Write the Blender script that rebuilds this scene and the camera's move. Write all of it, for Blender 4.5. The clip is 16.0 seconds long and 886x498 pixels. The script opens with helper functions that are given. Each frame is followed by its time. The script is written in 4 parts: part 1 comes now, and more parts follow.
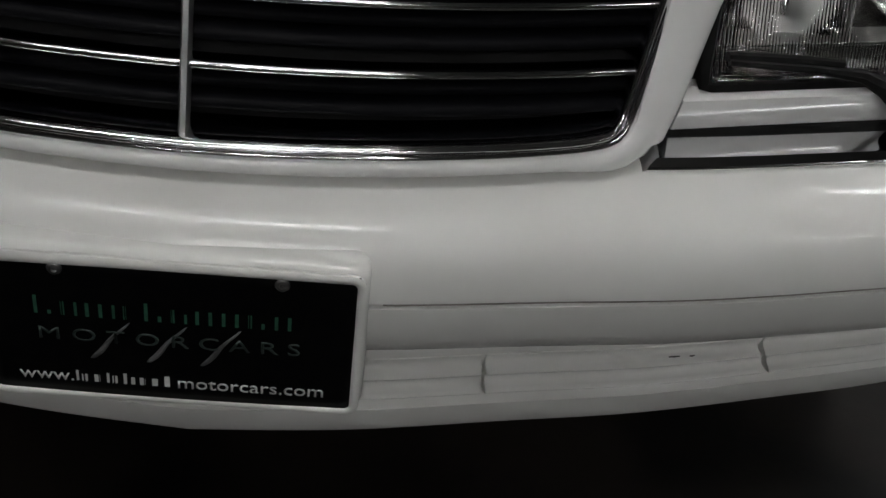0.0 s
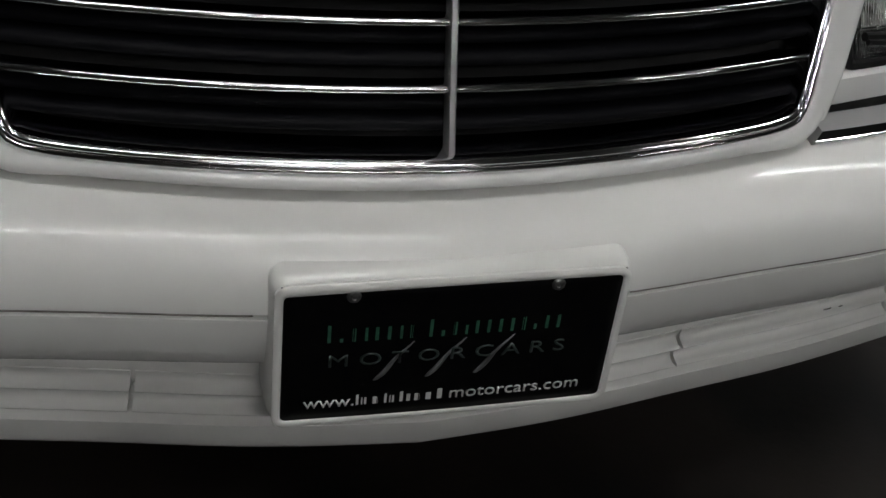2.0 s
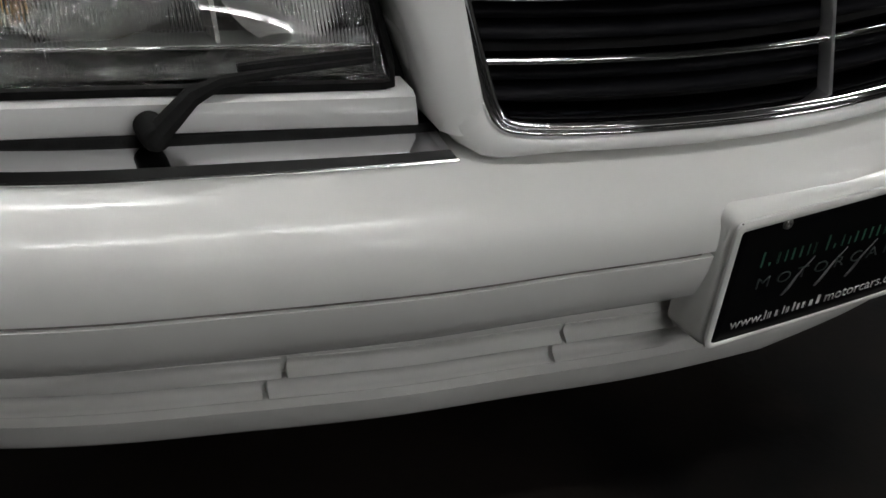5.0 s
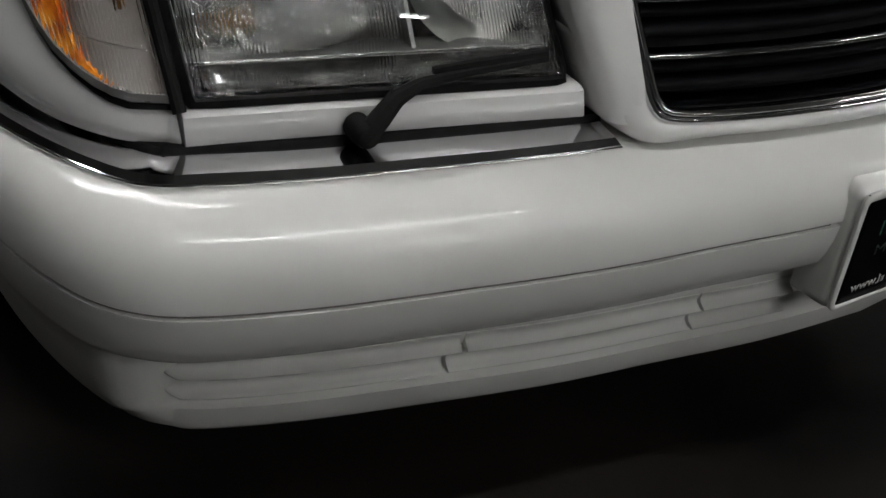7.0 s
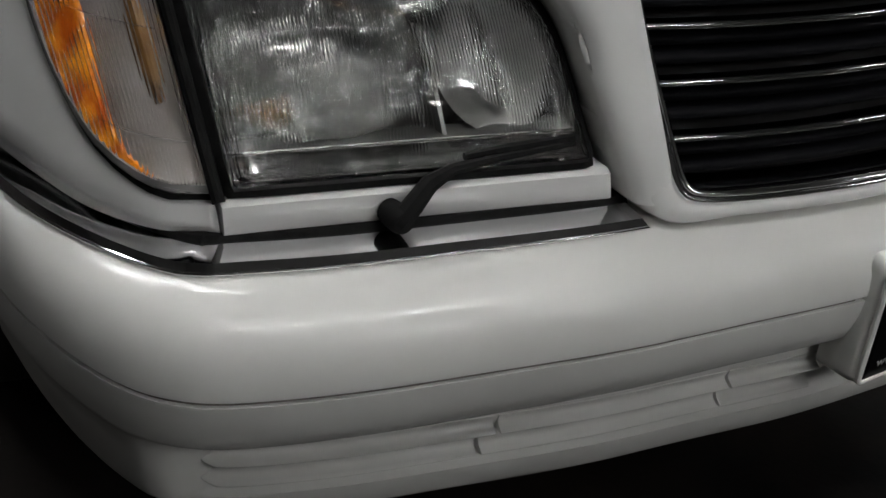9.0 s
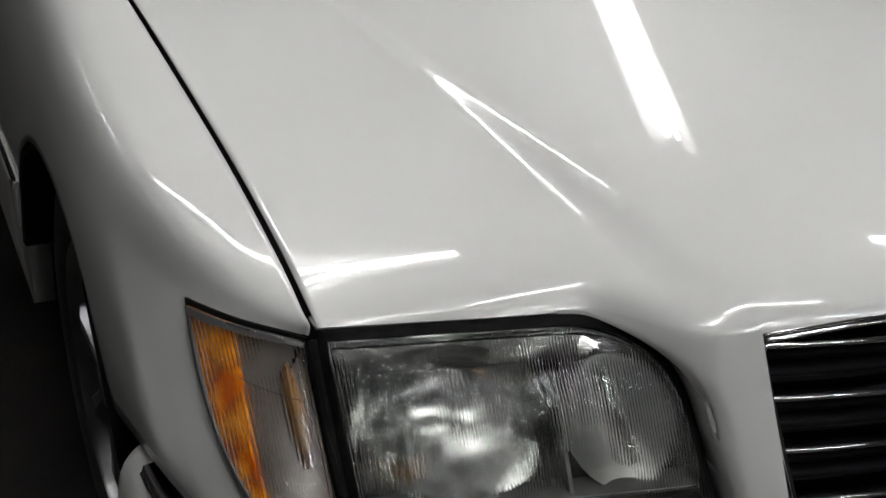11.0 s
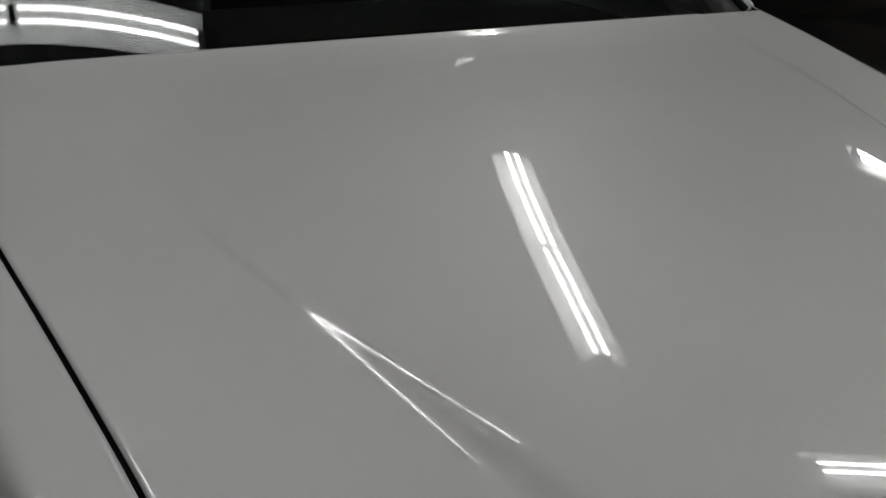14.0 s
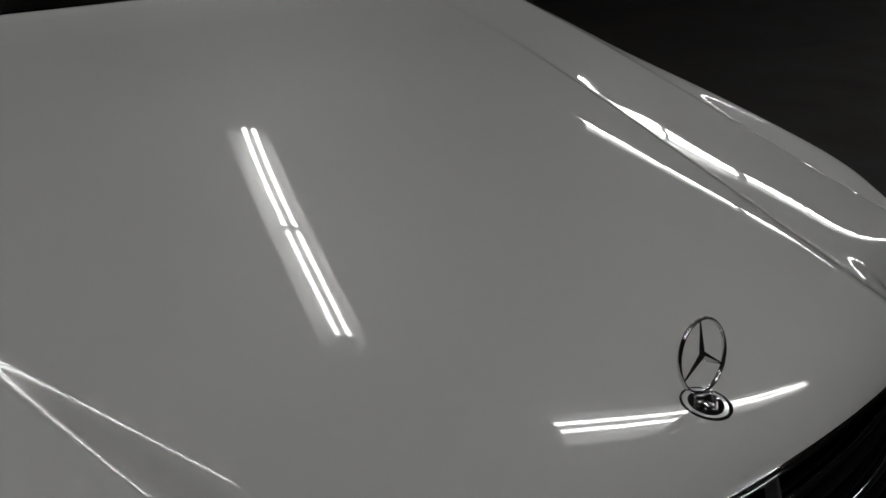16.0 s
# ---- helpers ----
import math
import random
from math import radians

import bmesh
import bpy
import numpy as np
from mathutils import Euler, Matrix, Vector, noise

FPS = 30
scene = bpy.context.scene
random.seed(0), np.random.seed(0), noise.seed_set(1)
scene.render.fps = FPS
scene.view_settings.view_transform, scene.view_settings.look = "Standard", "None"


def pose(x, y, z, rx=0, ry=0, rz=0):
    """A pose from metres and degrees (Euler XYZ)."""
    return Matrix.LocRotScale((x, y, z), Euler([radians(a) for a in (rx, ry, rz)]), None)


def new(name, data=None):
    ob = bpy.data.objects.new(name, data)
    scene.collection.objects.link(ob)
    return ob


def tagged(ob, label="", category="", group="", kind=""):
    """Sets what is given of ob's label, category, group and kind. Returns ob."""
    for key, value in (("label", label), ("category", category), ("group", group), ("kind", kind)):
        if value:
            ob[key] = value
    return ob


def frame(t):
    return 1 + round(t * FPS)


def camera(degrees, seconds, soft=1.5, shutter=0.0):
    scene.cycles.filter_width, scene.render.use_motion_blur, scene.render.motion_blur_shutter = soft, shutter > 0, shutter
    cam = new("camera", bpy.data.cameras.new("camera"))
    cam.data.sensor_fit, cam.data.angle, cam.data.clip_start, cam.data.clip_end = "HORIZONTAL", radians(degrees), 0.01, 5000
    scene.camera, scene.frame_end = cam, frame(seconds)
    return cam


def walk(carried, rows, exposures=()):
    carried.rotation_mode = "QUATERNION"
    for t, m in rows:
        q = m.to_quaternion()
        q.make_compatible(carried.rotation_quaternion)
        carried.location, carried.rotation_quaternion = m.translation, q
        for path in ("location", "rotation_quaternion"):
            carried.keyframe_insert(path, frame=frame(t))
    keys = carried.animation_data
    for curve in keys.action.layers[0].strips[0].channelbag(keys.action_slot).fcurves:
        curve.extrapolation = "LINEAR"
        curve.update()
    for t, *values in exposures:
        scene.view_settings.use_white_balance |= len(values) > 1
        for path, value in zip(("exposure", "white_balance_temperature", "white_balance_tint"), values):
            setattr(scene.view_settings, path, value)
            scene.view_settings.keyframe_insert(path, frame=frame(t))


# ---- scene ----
cam = camera(41.08, 16.0)
PATH = [
    (0.0, pose(0.1481, -0.7230, 1.0680, 52.47, -5.99, -0.35)),
    (0.5, pose(0.0424, -0.7475, 1.0540, 53.43, -5.92, -3.58)),
    (1.0, pose(-0.0711, -0.7630, 1.0562, 55.71, -6.34, -7.03)),
    (1.5, pose(-0.1734, -0.7656, 1.0598, 55.46, -6.40, -10.46)),
    (2.0, pose(-0.2641, -0.7491, 1.0538, 55.14, -6.16, -13.74)),
    (2.5, pose(-0.3537, -0.7268, 1.0481, 55.02, -5.64, -16.71)),
    (3.0, pose(-0.4681, -0.7137, 1.0580, 54.87, -6.03, -20.12)),
    (3.5, pose(-0.5957, -0.7249, 1.0659, 55.83, -6.28, -23.36)),
    (4.0, pose(-0.7009, -0.7271, 1.0633, 56.33, -5.98, -24.76)),
    (4.5, pose(-0.7984, -0.6796, 1.0624, 55.56, -5.69, -26.47)),
    (5.0, pose(-0.8986, -0.6196, 1.0521, 54.95, -6.52, -29.40)),
    (5.2, pose(-0.9409, -0.6032, 1.0570, 54.56, -6.52, -30.93)),
    (7.6, pose(-1.1543, -0.5868, 1.0790, 55.61, -6.03, -33.08)),
    (8.2, pose(-1.1667, -0.5820, 1.0774, 56.54, -5.98, -33.52)),
    (10.3, pose(-1.1698, -0.5728, 1.2258, 62.21, -4.33, -31.22)),
    (10.5, pose(-1.1567, -0.5433, 1.2799, 61.21, -4.78, -29.79)),
    (11.0, pose(-1.1290, -0.4743, 1.3973, 59.59, -4.04, -26.12)),
    (11.5, pose(-1.1147, -0.4602, 1.4009, 63.66, -2.05, -22.89)),
    (12.0, pose(-1.1074, -0.3994, 1.4097, 66.20, -1.74, -21.86)),
    (12.5, pose(-1.1413, -0.3385, 1.4043, 68.79, -1.62, -23.24)),
    (13.0, pose(-1.1178, -0.2981, 1.4054, 69.53, -1.78, -24.60)),
    (13.5, pose(-1.0776, -0.3008, 1.4202, 69.02, -2.18, -27.10)),
    (14.2, pose(-1.0408, -0.3115, 1.4228, 68.76, -2.23, -32.18)),
    (14.7, pose(-1.0204, -0.3175, 1.4201, 68.37, -2.21, -36.00)),
    (15.3, pose(-0.9678, -0.3217, 1.4231, 67.41, -2.23, -39.58)),
    (16.0, pose(-0.9063, -0.3230, 1.4123, 67.59, -2.10, -42.54)),
]
EXPOSURES = [(0.0, 0.34), (1.5, 0.50), (4.0, 0.74), (5.0, 0.65), (8.0, 0.59), (10.5, 0.52), (11.5, 0.24), (12.5, -0.28), (13.5, -0.65), (14.5, -0.95), (16.0, -1.32)]
TUBE_POWER = 50.0
REFLECTOR_GLOW_POWER = 2.2
# Lights five to seven and the last: unseen, added to brighten bumper and doors.
LIGHTS = [((2.34, 3.68, 3.74), -25.4), ((3.50, 1.43, 3.74), -103.0), ((-0.35, -1.00, 3.74), -103.0), ((-1.00, 2.08, 3.74), -108.0),
          ((0.80, -4.60, 3.74), -107.0), ((4.50, -3.20, 3.74), -107.0), ((-0.45, -5.45, 3.74), -107.0), ((7.50, 4.42, 3.74), -104.5), ((9.88, 3.81, 3.74), -104.5),
          ((12.20, 3.21, 3.74), -104.5), ((-5.60, 6.60, 3.74), -25.4)]
walk(cam, PATH, EXPOSURES)

# ---------------------------------------------------------------- world
world = bpy.data.worlds.new("world")
scene.world = world
world.use_nodes = True
world.node_tree.nodes["Background"].inputs[0].default_value = (0.01, 0.01, 0.01, 1)
world.node_tree.nodes["Background"].inputs[1].default_value = 0.15


# ---------------------------------------------------------------- materials
def material(name, base, rough=0.5, metal=0.0, coat=0.0, coat_rough=0.03, spec=0.5, trans=0.0, ior=1.5):
    m = bpy.data.materials.new(name)
    m.use_nodes = True
    b = m.node_tree.nodes["Principled BSDF"]
    b.inputs["Base Color"].default_value = (*base, 1)
    b.inputs["Roughness"].default_value = rough
    b.inputs["Metallic"].default_value = metal
    b.inputs["Coat Weight"].default_value = coat
    b.inputs["Coat Roughness"].default_value = coat_rough
    b.inputs["Specular IOR Level"].default_value = spec
    b.inputs["Transmission Weight"].default_value = trans
    b.inputs["IOR"].default_value = ior
    return m


def node(m, kind, **values):
    n = m.node_tree.nodes.new(kind)
    for k, v in values.items():
        n.inputs[k.replace("_", " ")].default_value = v
    return n


def wire(m, a, b):
    m.node_tree.links.new(a, b)


def speckle(m, colour_a, colour_b, scale, detail=6, lo=0.35, hi=0.65, rough=None, bump=0.0, bump_scale=None, deep=0.002, fine=4.0):
    """Noise between two colours, with a little relief."""
    bsdf = m.node_tree.nodes["Principled BSDF"]
    tc = m.node_tree.nodes.new("ShaderNodeTexCoord")
    no = node(m, "ShaderNodeTexNoise", Scale=scale, Detail=detail)
    wire(m, tc.outputs["Object"], no.inputs["Vector"])
    ramp = m.node_tree.nodes.new("ShaderNodeValToRGB")
    ramp.color_ramp.elements[0].position, ramp.color_ramp.elements[1].position = lo, hi
    ramp.color_ramp.elements[0].color, ramp.color_ramp.elements[1].color = (*colour_a, 1), (*colour_b, 1)
    wire(m, no.outputs["Fac"], ramp.inputs["Fac"])
    wire(m, ramp.outputs["Color"], bsdf.inputs["Base Color"])
    if rough:
        mr = node(m, "ShaderNodeMapRange", To_Min=rough[0], To_Max=rough[1])
        wire(m, no.outputs["Fac"], mr.inputs["Value"])
        wire(m, mr.outputs["Result"], bsdf.inputs["Roughness"])
    if bump:
        nb = node(m, "ShaderNodeTexNoise", Scale=bump_scale or scale * 6, Detail=fine)
        wire(m, tc.outputs["Object"], nb.inputs["Vector"])
        bp = node(m, "ShaderNodeBump", Strength=bump, Distance=deep)
        wire(m, nb.outputs["Fac"], bp.inputs["Height"])
        wire(m, bp.outputs["Normal"], bsdf.inputs["Normal"])
    return m


PAINT = speckle(material("white_paint", (0.76, 0.755, 0.745), 0.42, coat=1.0, coat_rough=0.008),
                (0.75, 0.745, 0.735), (0.775, 0.77, 0.76), 3.0)
BUMPER_PAINT = speckle(material("white_bumper_paint", (0.74, 0.735, 0.715), 0.45, coat=0.5, coat_rough=0.075),
                       (0.72, 0.712, 0.69), (0.75, 0.744, 0.724), 5.0, rough=(0.38, 0.5))
PLASTIC_WHITE = speckle(material("white_bumper_plastic", (0.72, 0.72, 0.70), 0.45, coat=0.7, coat_rough=0.10),
                        (0.70, 0.695, 0.67), (0.74, 0.735, 0.71), 9.0)
CHROME = speckle(material("chrome", (0.72, 0.72, 0.73), 0.05, metal=1.0), (0.72, 0.72, 0.73), (0.78, 0.78, 0.79), 7.0, rough=(0.04, 0.09))
BLACK_GLOSS = speckle(material("black_satin_plastic", (0.008, 0.008, 0.009), 0.45, spec=0.05), (0.003, 0.003, 0.004), (0.006, 0.006, 0.007), 30.0, rough=(0.42, 0.55))
RUBBER = speckle(material("black_rubber", (0.006, 0.006, 0.006), 0.7, spec=0.12), (0.004, 0.004, 0.004), (0.009, 0.009, 0.009), 60.0, rough=(0.55, 0.8), bump=0.2)
SATIN = speckle(material("satin_metal", (0.6, 0.6, 0.6), 0.4, metal=1.0), (0.55, 0.55, 0.55), (0.66, 0.66, 0.66), 30.0, rough=(0.32, 0.45))
# Grey for the painted-in shade of the bumper crease, and for hood scratches.
GROOVE = speckle(material("crease_shade_and_scratch", (0.05, 0.047, 0.043), 0.8), (0.20, 0.19, 0.175), (0.32, 0.305, 0.285), 25.0)
DARK = speckle(material("engine_bay_dark", (0.006, 0.006, 0.006), 0.9), (0.004, 0.004, 0.004), (0.01, 0.01, 0.01), 20.0)
TYRE = speckle(material("tyre_rubber", (0.02, 0.02, 0.02), 0.75), (0.014, 0.014, 0.014), (0.03, 0.03, 0.03), 50.0, bump=0.4)
ALLOY = speckle(material("wheel_alloy", (0.45, 0.45, 0.46), 0.3, metal=1.0), (0.38, 0.38, 0.39), (0.5, 0.5, 0.51), 15.0, rough=(0.22, 0.42))
REFLECTOR = speckle(material("lamp_reflector", (0.75, 0.75, 0.75), 0.14, metal=1.0), (0.72, 0.72, 0.70), (0.93, 0.93, 0.91), 16.0, rough=(0.08, 0.16), bump=1.0, bump_scale=27, deep=0.006, fine=0.0)
REFLECTOR_SATIN = speckle(material("lamp_reflector_satin", (0.8, 0.8, 0.8), 0.2, metal=1.0), (0.24, 0.24, 0.235), (0.46, 0.46, 0.45), 12.0, rough=(0.30, 0.44), bump=0.25, bump_scale=16, deep=0.006, fine=0.0)
LAMP_SHELL = speckle(material("lamp_shell_silver", (0.6, 0.6, 0.6), 0.14, metal=0.75), (0.22, 0.22, 0.215), (0.68, 0.68, 0.66), 36.0, rough=(0.08, 0.2), bump=1.0, bump_scale=40, deep=0.006, fine=0.0)
HOUSING = speckle(material("lamp_housing", (0.10, 0.10, 0.10), 0.3, metal=0.4), (0.05, 0.05, 0.048), (0.13, 0.13, 0.125), 18.0, rough=(0.2, 0.4), bump=0.3, bump_scale=30)
SIGNAL_BACK = speckle(material("signal_back", (0.25, 0.23, 0.21), 0.35, metal=0.5), (0.13, 0.098, 0.078), (0.36, 0.345, 0.33), 10.0, lo=0.3, hi=0.7, rough=(0.2, 0.45), bump=0.4, bump_scale=70)
SIGNAL_RIM = speckle(material("signal_rim", (0.2, 0.2, 0.2), 0.35), (0.07, 0.068, 0.066), (0.11, 0.108, 0.105), 30.0)
BULB_AMBER = speckle(material("bulb_amber", (0.16, 0.07, 0.02), 0.25), (0.07, 0.034, 0.010), (0.24, 0.125, 0.040), 28.0)
AMBER = speckle(material("amber_plastic", (0.62, 0.16, 0.008), 0.2, coat=1.0), (0.40, 0.07, 0.002), (0.85, 0.30, 0.012), 40.0, rough=(0.08, 0.25), bump=0.5, bump_scale=60)
PLATE_BLACK = speckle(material("plate_black", (0.002, 0.002, 0.0025), 0.35, spec=0.06), (0.0015, 0.0015, 0.002), (0.003, 0.003, 0.003), 60.0, rough=(0.3, 0.45))
INK_WHITE = speckle(material("ink_white", (0.55, 0.55, 0.54), 0.5), (0.48, 0.48, 0.47), (0.6, 0.6, 0.58), 90.0)
INK_GREEN = speckle(material("ink_green", (0.02, 0.09, 0.055), 0.5), (0.012, 0.06, 0.035), (0.03, 0.11, 0.07), 120.0)
INK_DIM = speckle(material("ink_dim_green", (0.02, 0.035, 0.03), 0.5), (0.014, 0.024, 0.02), (0.03, 0.045, 0.04), 120.0)
INK_SILVER = speckle(material("ink_silver", (0.2, 0.2, 0.2), 0.4), (0.05, 0.05, 0.05), (0.17, 0.17, 0.17), 45.0)
SCREW = speckle(material("screw_steel", (0.4, 0.4, 0.4), 0.35, metal=1.0), (0.25, 0.25, 0.25), (0.5, 0.5, 0.5), 200.0)
INTERIOR = speckle(material("dark_interior", (0.02, 0.02, 0.021), 0.8), (0.012, 0.012, 0.013), (0.03, 0.03, 0.03), 8.0)
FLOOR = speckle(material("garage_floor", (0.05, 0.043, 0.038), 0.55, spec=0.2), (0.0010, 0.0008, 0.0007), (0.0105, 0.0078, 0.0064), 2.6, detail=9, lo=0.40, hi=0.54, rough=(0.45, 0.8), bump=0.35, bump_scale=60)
GREY_WALL = speckle(material("grey_wall", (0.14, 0.14, 0.135), 0.85), (0.035, 0.035, 0.033), (0.055, 0.055, 0.053), 1.2, bump=0.3, bump_scale=30)
WALL = speckle(material("dark_wall", (0.05, 0.05, 0.05), 0.85), (0.006, 0.006, 0.0062), (0.012, 0.0115, 0.011), 1.2, bump=0.3, bump_scale=30)
CEILING = speckle(material("dark_ceiling", (0.06, 0.06, 0.06), 0.9), (0.045, 0.045, 0.045), (0.075, 0.073, 0.07), 1.5)
ENAMEL = speckle(material("white_enamel", (0.7, 0.7, 0.68), 0.35), (0.88, 0.88, 0.86), (0.92, 0.92, 0.90), 5.0)


def glass(name, tint, rough=0.0):
    return material(name, tint, rough, trans=1.0, ior=1.5)


WINDOW_GLASS = glass("window_glass", (0.55, 0.6, 0.58))
SIGNAL_CLEAR = glass("signal_clear_plastic", (0.95, 0.95, 0.95), 0.06)
LENS_GLASS = glass("headlight_glass", (0.95, 0.96, 0.95), 0.0)


def fluting(m, scale, strength):
    """Fine upright ribs pressed into the inside of a lamp glass, in patches."""
    tc = m.node_tree.nodes.new("ShaderNodeTexCoord")
    wv = node(m, "ShaderNodeTexWave", Scale=scale, Distortion=0.6, Detail=1.0)
    wv.bands_direction = "X"
    wire(m, tc.outputs["Object"], wv.inputs["Vector"])
    no = node(m, "ShaderNodeTexNoise", Scale=14.0, Detail=1.0)
    wire(m, tc.outputs["Object"], no.inputs["Vector"])
    ramp = m.node_tree.nodes.new("ShaderNodeValToRGB")
    ramp.color_ramp.elements[0].position, ramp.color_ramp.elements[1].position = 0.36, 0.46
    wire(m, no.outputs["Fac"], ramp.inputs["Fac"])
    mul = m.node_tree.nodes.new("ShaderNodeMath")
    mul.operation = "MULTIPLY"
    wire(m, wv.outputs["Fac"], mul.inputs[0])
    wire(m, ramp.outputs["Color"], mul.inputs[1])
    bp = node(m, "ShaderNodeBump", Strength=strength, Distance=0.002)
    wire(m, mul.outputs[0], bp.inputs["Height"])
    wire(m, bp.outputs["Normal"], m.node_tree.nodes["Principled BSDF"].inputs["Normal"])


fluting(LENS_GLASS, 100.0, 0.42)
fluting(SIGNAL_CLEAR, 105.0, 0.45)

TUBE = bpy.data.materials.new("fluorescent_tube")
TUBE.use_nodes = True
_e = TUBE.node_tree.nodes["Principled BSDF"]
_e.inputs["Base Color"].default_value = (0.9, 0.9, 0.9, 1)
_e.inputs["Emission Color"].default_value = (1.0, 1.0, 0.99, 1)
_e.inputs["Emission Strength"].default_value = TUBE_POWER
# Reflector panel emits a little itself, in place of tube light bounced off it.
REFLECTOR_GLOW = material("reflector_added_glow", (0.42, 0.42, 0.41), 0.4)
_e = REFLECTOR_GLOW.node_tree.nodes["Principled BSDF"]
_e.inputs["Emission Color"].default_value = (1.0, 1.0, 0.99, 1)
_e.inputs["Emission Strength"].default_value = REFLECTOR_GLOW_POWER


# ---------------------------------------------------------------- mesh helpers
def part(name, verts, faces, mat, parent=None, label="", sharp=35, thick=0.0, bevel=0.0, mirror=False):
    """One mesh object from points and faces; mirror flips it to the other side of the car."""
    pts = [(-v[0], v[1], v[2]) if mirror else (v[0], v[1], v[2]) for v in verts]
    fcs = [tuple(reversed(f)) for f in faces] if mirror else [tuple(f) for f in faces]
    me = bpy.data.meshes.new(name)
    me.from_pydata(pts, [], fcs)
    me.validate()
    me.shade_smooth()
    me.set_sharp_from_angle(angle=radians(sharp))
    me.materials.append(mat)
    ob = new(name, me)
    if thick:
        s = ob.modifiers.new("thickness", "SOLIDIFY")
        s.thickness, s.offset = abs(thick), (-1 if thick > 0 else 1)
    if bevel:
        b = ob.modifiers.new("edges", "BEVEL")
        b.width, b.segments, b.limit_method, b.angle_limit = bevel, 2, "ANGLE", radians(40)
    if parent:
        ob.parent = parent
    if label:
        ob["label"] = label
    return ob


def smooth(a, b, x):
    t = min(1.0, max(0.0, (x - a) / (b - a)))
    return t * t * (3 - 2 * t)


def spline(knots, t):
    """A smooth curve through knots [(t, value...), ...], values as an array."""
    ks = np.array(knots, float)
    ts, ps = ks[:, 0], ks[:, 1:]
    i = int(np.clip(np.searchsorted(ts, t) - 1, 0, len(ts) - 2))
    h = ts[i + 1] - ts[i]
    u = (t - ts[i]) / h

    def slope(k):
        if k == 0:
            return (ps[1] - ps[0]) / (ts[1] - ts[0])
        if k == len(ts) - 1:
            return (ps[-1] - ps[-2]) / (ts[-1] - ts[-2])
        return (ps[k + 1] - ps[k - 1]) / (ts[k + 1] - ts[k - 1])

    if u <= 0:
        return ps[i] + slope(i) * (t - ts[i])
    if u >= 1:
        return ps[i + 1] + slope(i + 1) * (t - ts[i + 1])
    m0, m1 = slope(i) * h, slope(i + 1) * h
    return (2 * u**3 - 3 * u**2 + 1) * ps[i] + (u**3 - 2 * u**2 + u) * m0 + (3 * u**2 - 2 * u**3) * ps[i + 1] + (u**3 - u**2) * m1


def polyline_knots(points):
    """Knots by length along a chain of points."""
    p = np.array(points, float)
    s = np.concatenate([[0], np.cumsum(np.linalg.norm(np.diff(p, axis=0), axis=1))])
    return np.column_stack([s, p])


def sheet(rows, closed_u=False, closed_v=False):
    """Points and faces of a net of rows of points."""
    nu, nv = len(rows), len(rows[0])
    verts = [tuple(map(float, p)) for r in rows for p in r]
    faces = []
    for i in range(nu if closed_u else nu - 1):
        for j in range(nv if closed_v else nv - 1):
            a, b = i, (i + 1) % nu
            c, d = j, (j + 1) % nv
            faces.append((a * nv + c, a * nv + d, b * nv + d, b * nv + c))
    return verts, faces


def tube_net(path, section, closed=False, caps=True):
    """A section, given as a function of (index, s) -> list of points, joined along the path."""
    rows = [section(k) for k in range(len(path))]
    v, f = sheet(rows, closed_u=closed, closed_v=True)
    n = len(rows[0])
    if caps and not closed:
        f.append(tuple(range(n)))
        f.append(tuple(reversed(range((len(rows) - 1) * n, len(rows) * n))))
    return v, f


def rod(points, radius, n=10):
    """A round bar along points; radius is a number or one for each point."""
    P = [Vector(p) for p in points]
    rows = []
    for k, p in enumerate(P):
        d = (P[min(k + 1, len(P) - 1)] - P[max(k - 1, 0)]).normalized()
        a = d.orthogonal().normalized() if k == 0 else (rows_axis - d * rows_axis.dot(d)).normalized()
        rows_axis = a
        b = d.cross(a)
        r = radius[k] if isinstance(radius, (list, tuple)) else radius
        rows.append([p + a * r * math.cos(2 * math.pi * i / n) + b * r * math.sin(2 * math.pi * i / n) for i in range(n)])
    v, f = sheet(rows, closed_v=True)
    f.append(tuple(range(n)))
    f.append(tuple(reversed(range((len(rows) - 1) * n, len(rows) * n))))
    return v, f


def lathe(profile, n, place, axis="x"):
    """A turned body: profile of (along, radius) round an axis through place."""
    rows = []
    for i in range(n):
        a = 2 * math.pi * i / n
        row = []
        for h, r in profile:
            c, s = r * math.cos(a), r * math.sin(a)
            q = {"x": (h, c, s), "y": (c, h, s), "z": (c, s, h)}[axis]
            row.append(tuple(place[k] + q[k] for k in range(3)))
        rows.append(row)
    return sheet(rows, closed_u=True)


def block(x0, x1, y0, y1, z0, z1):
    v = [(x, y, z) for x in (x0, x1) for y in (y0, y1) for z in (z0, z1)]
    return v, [(0, 1, 3, 2), (4, 6, 7, 5), (0, 4, 5, 1), (2, 3, 7, 6), (0, 2, 6, 4), (1, 5, 7, 3)]


# ---------------------------------------------------------------- the garage
def slab(name, box, mat, label, kind="structure"):
    ob = part(name, *block(*box), mat, sharp=30)
    return tagged(ob, label, name.split("_")[0], kind=kind)


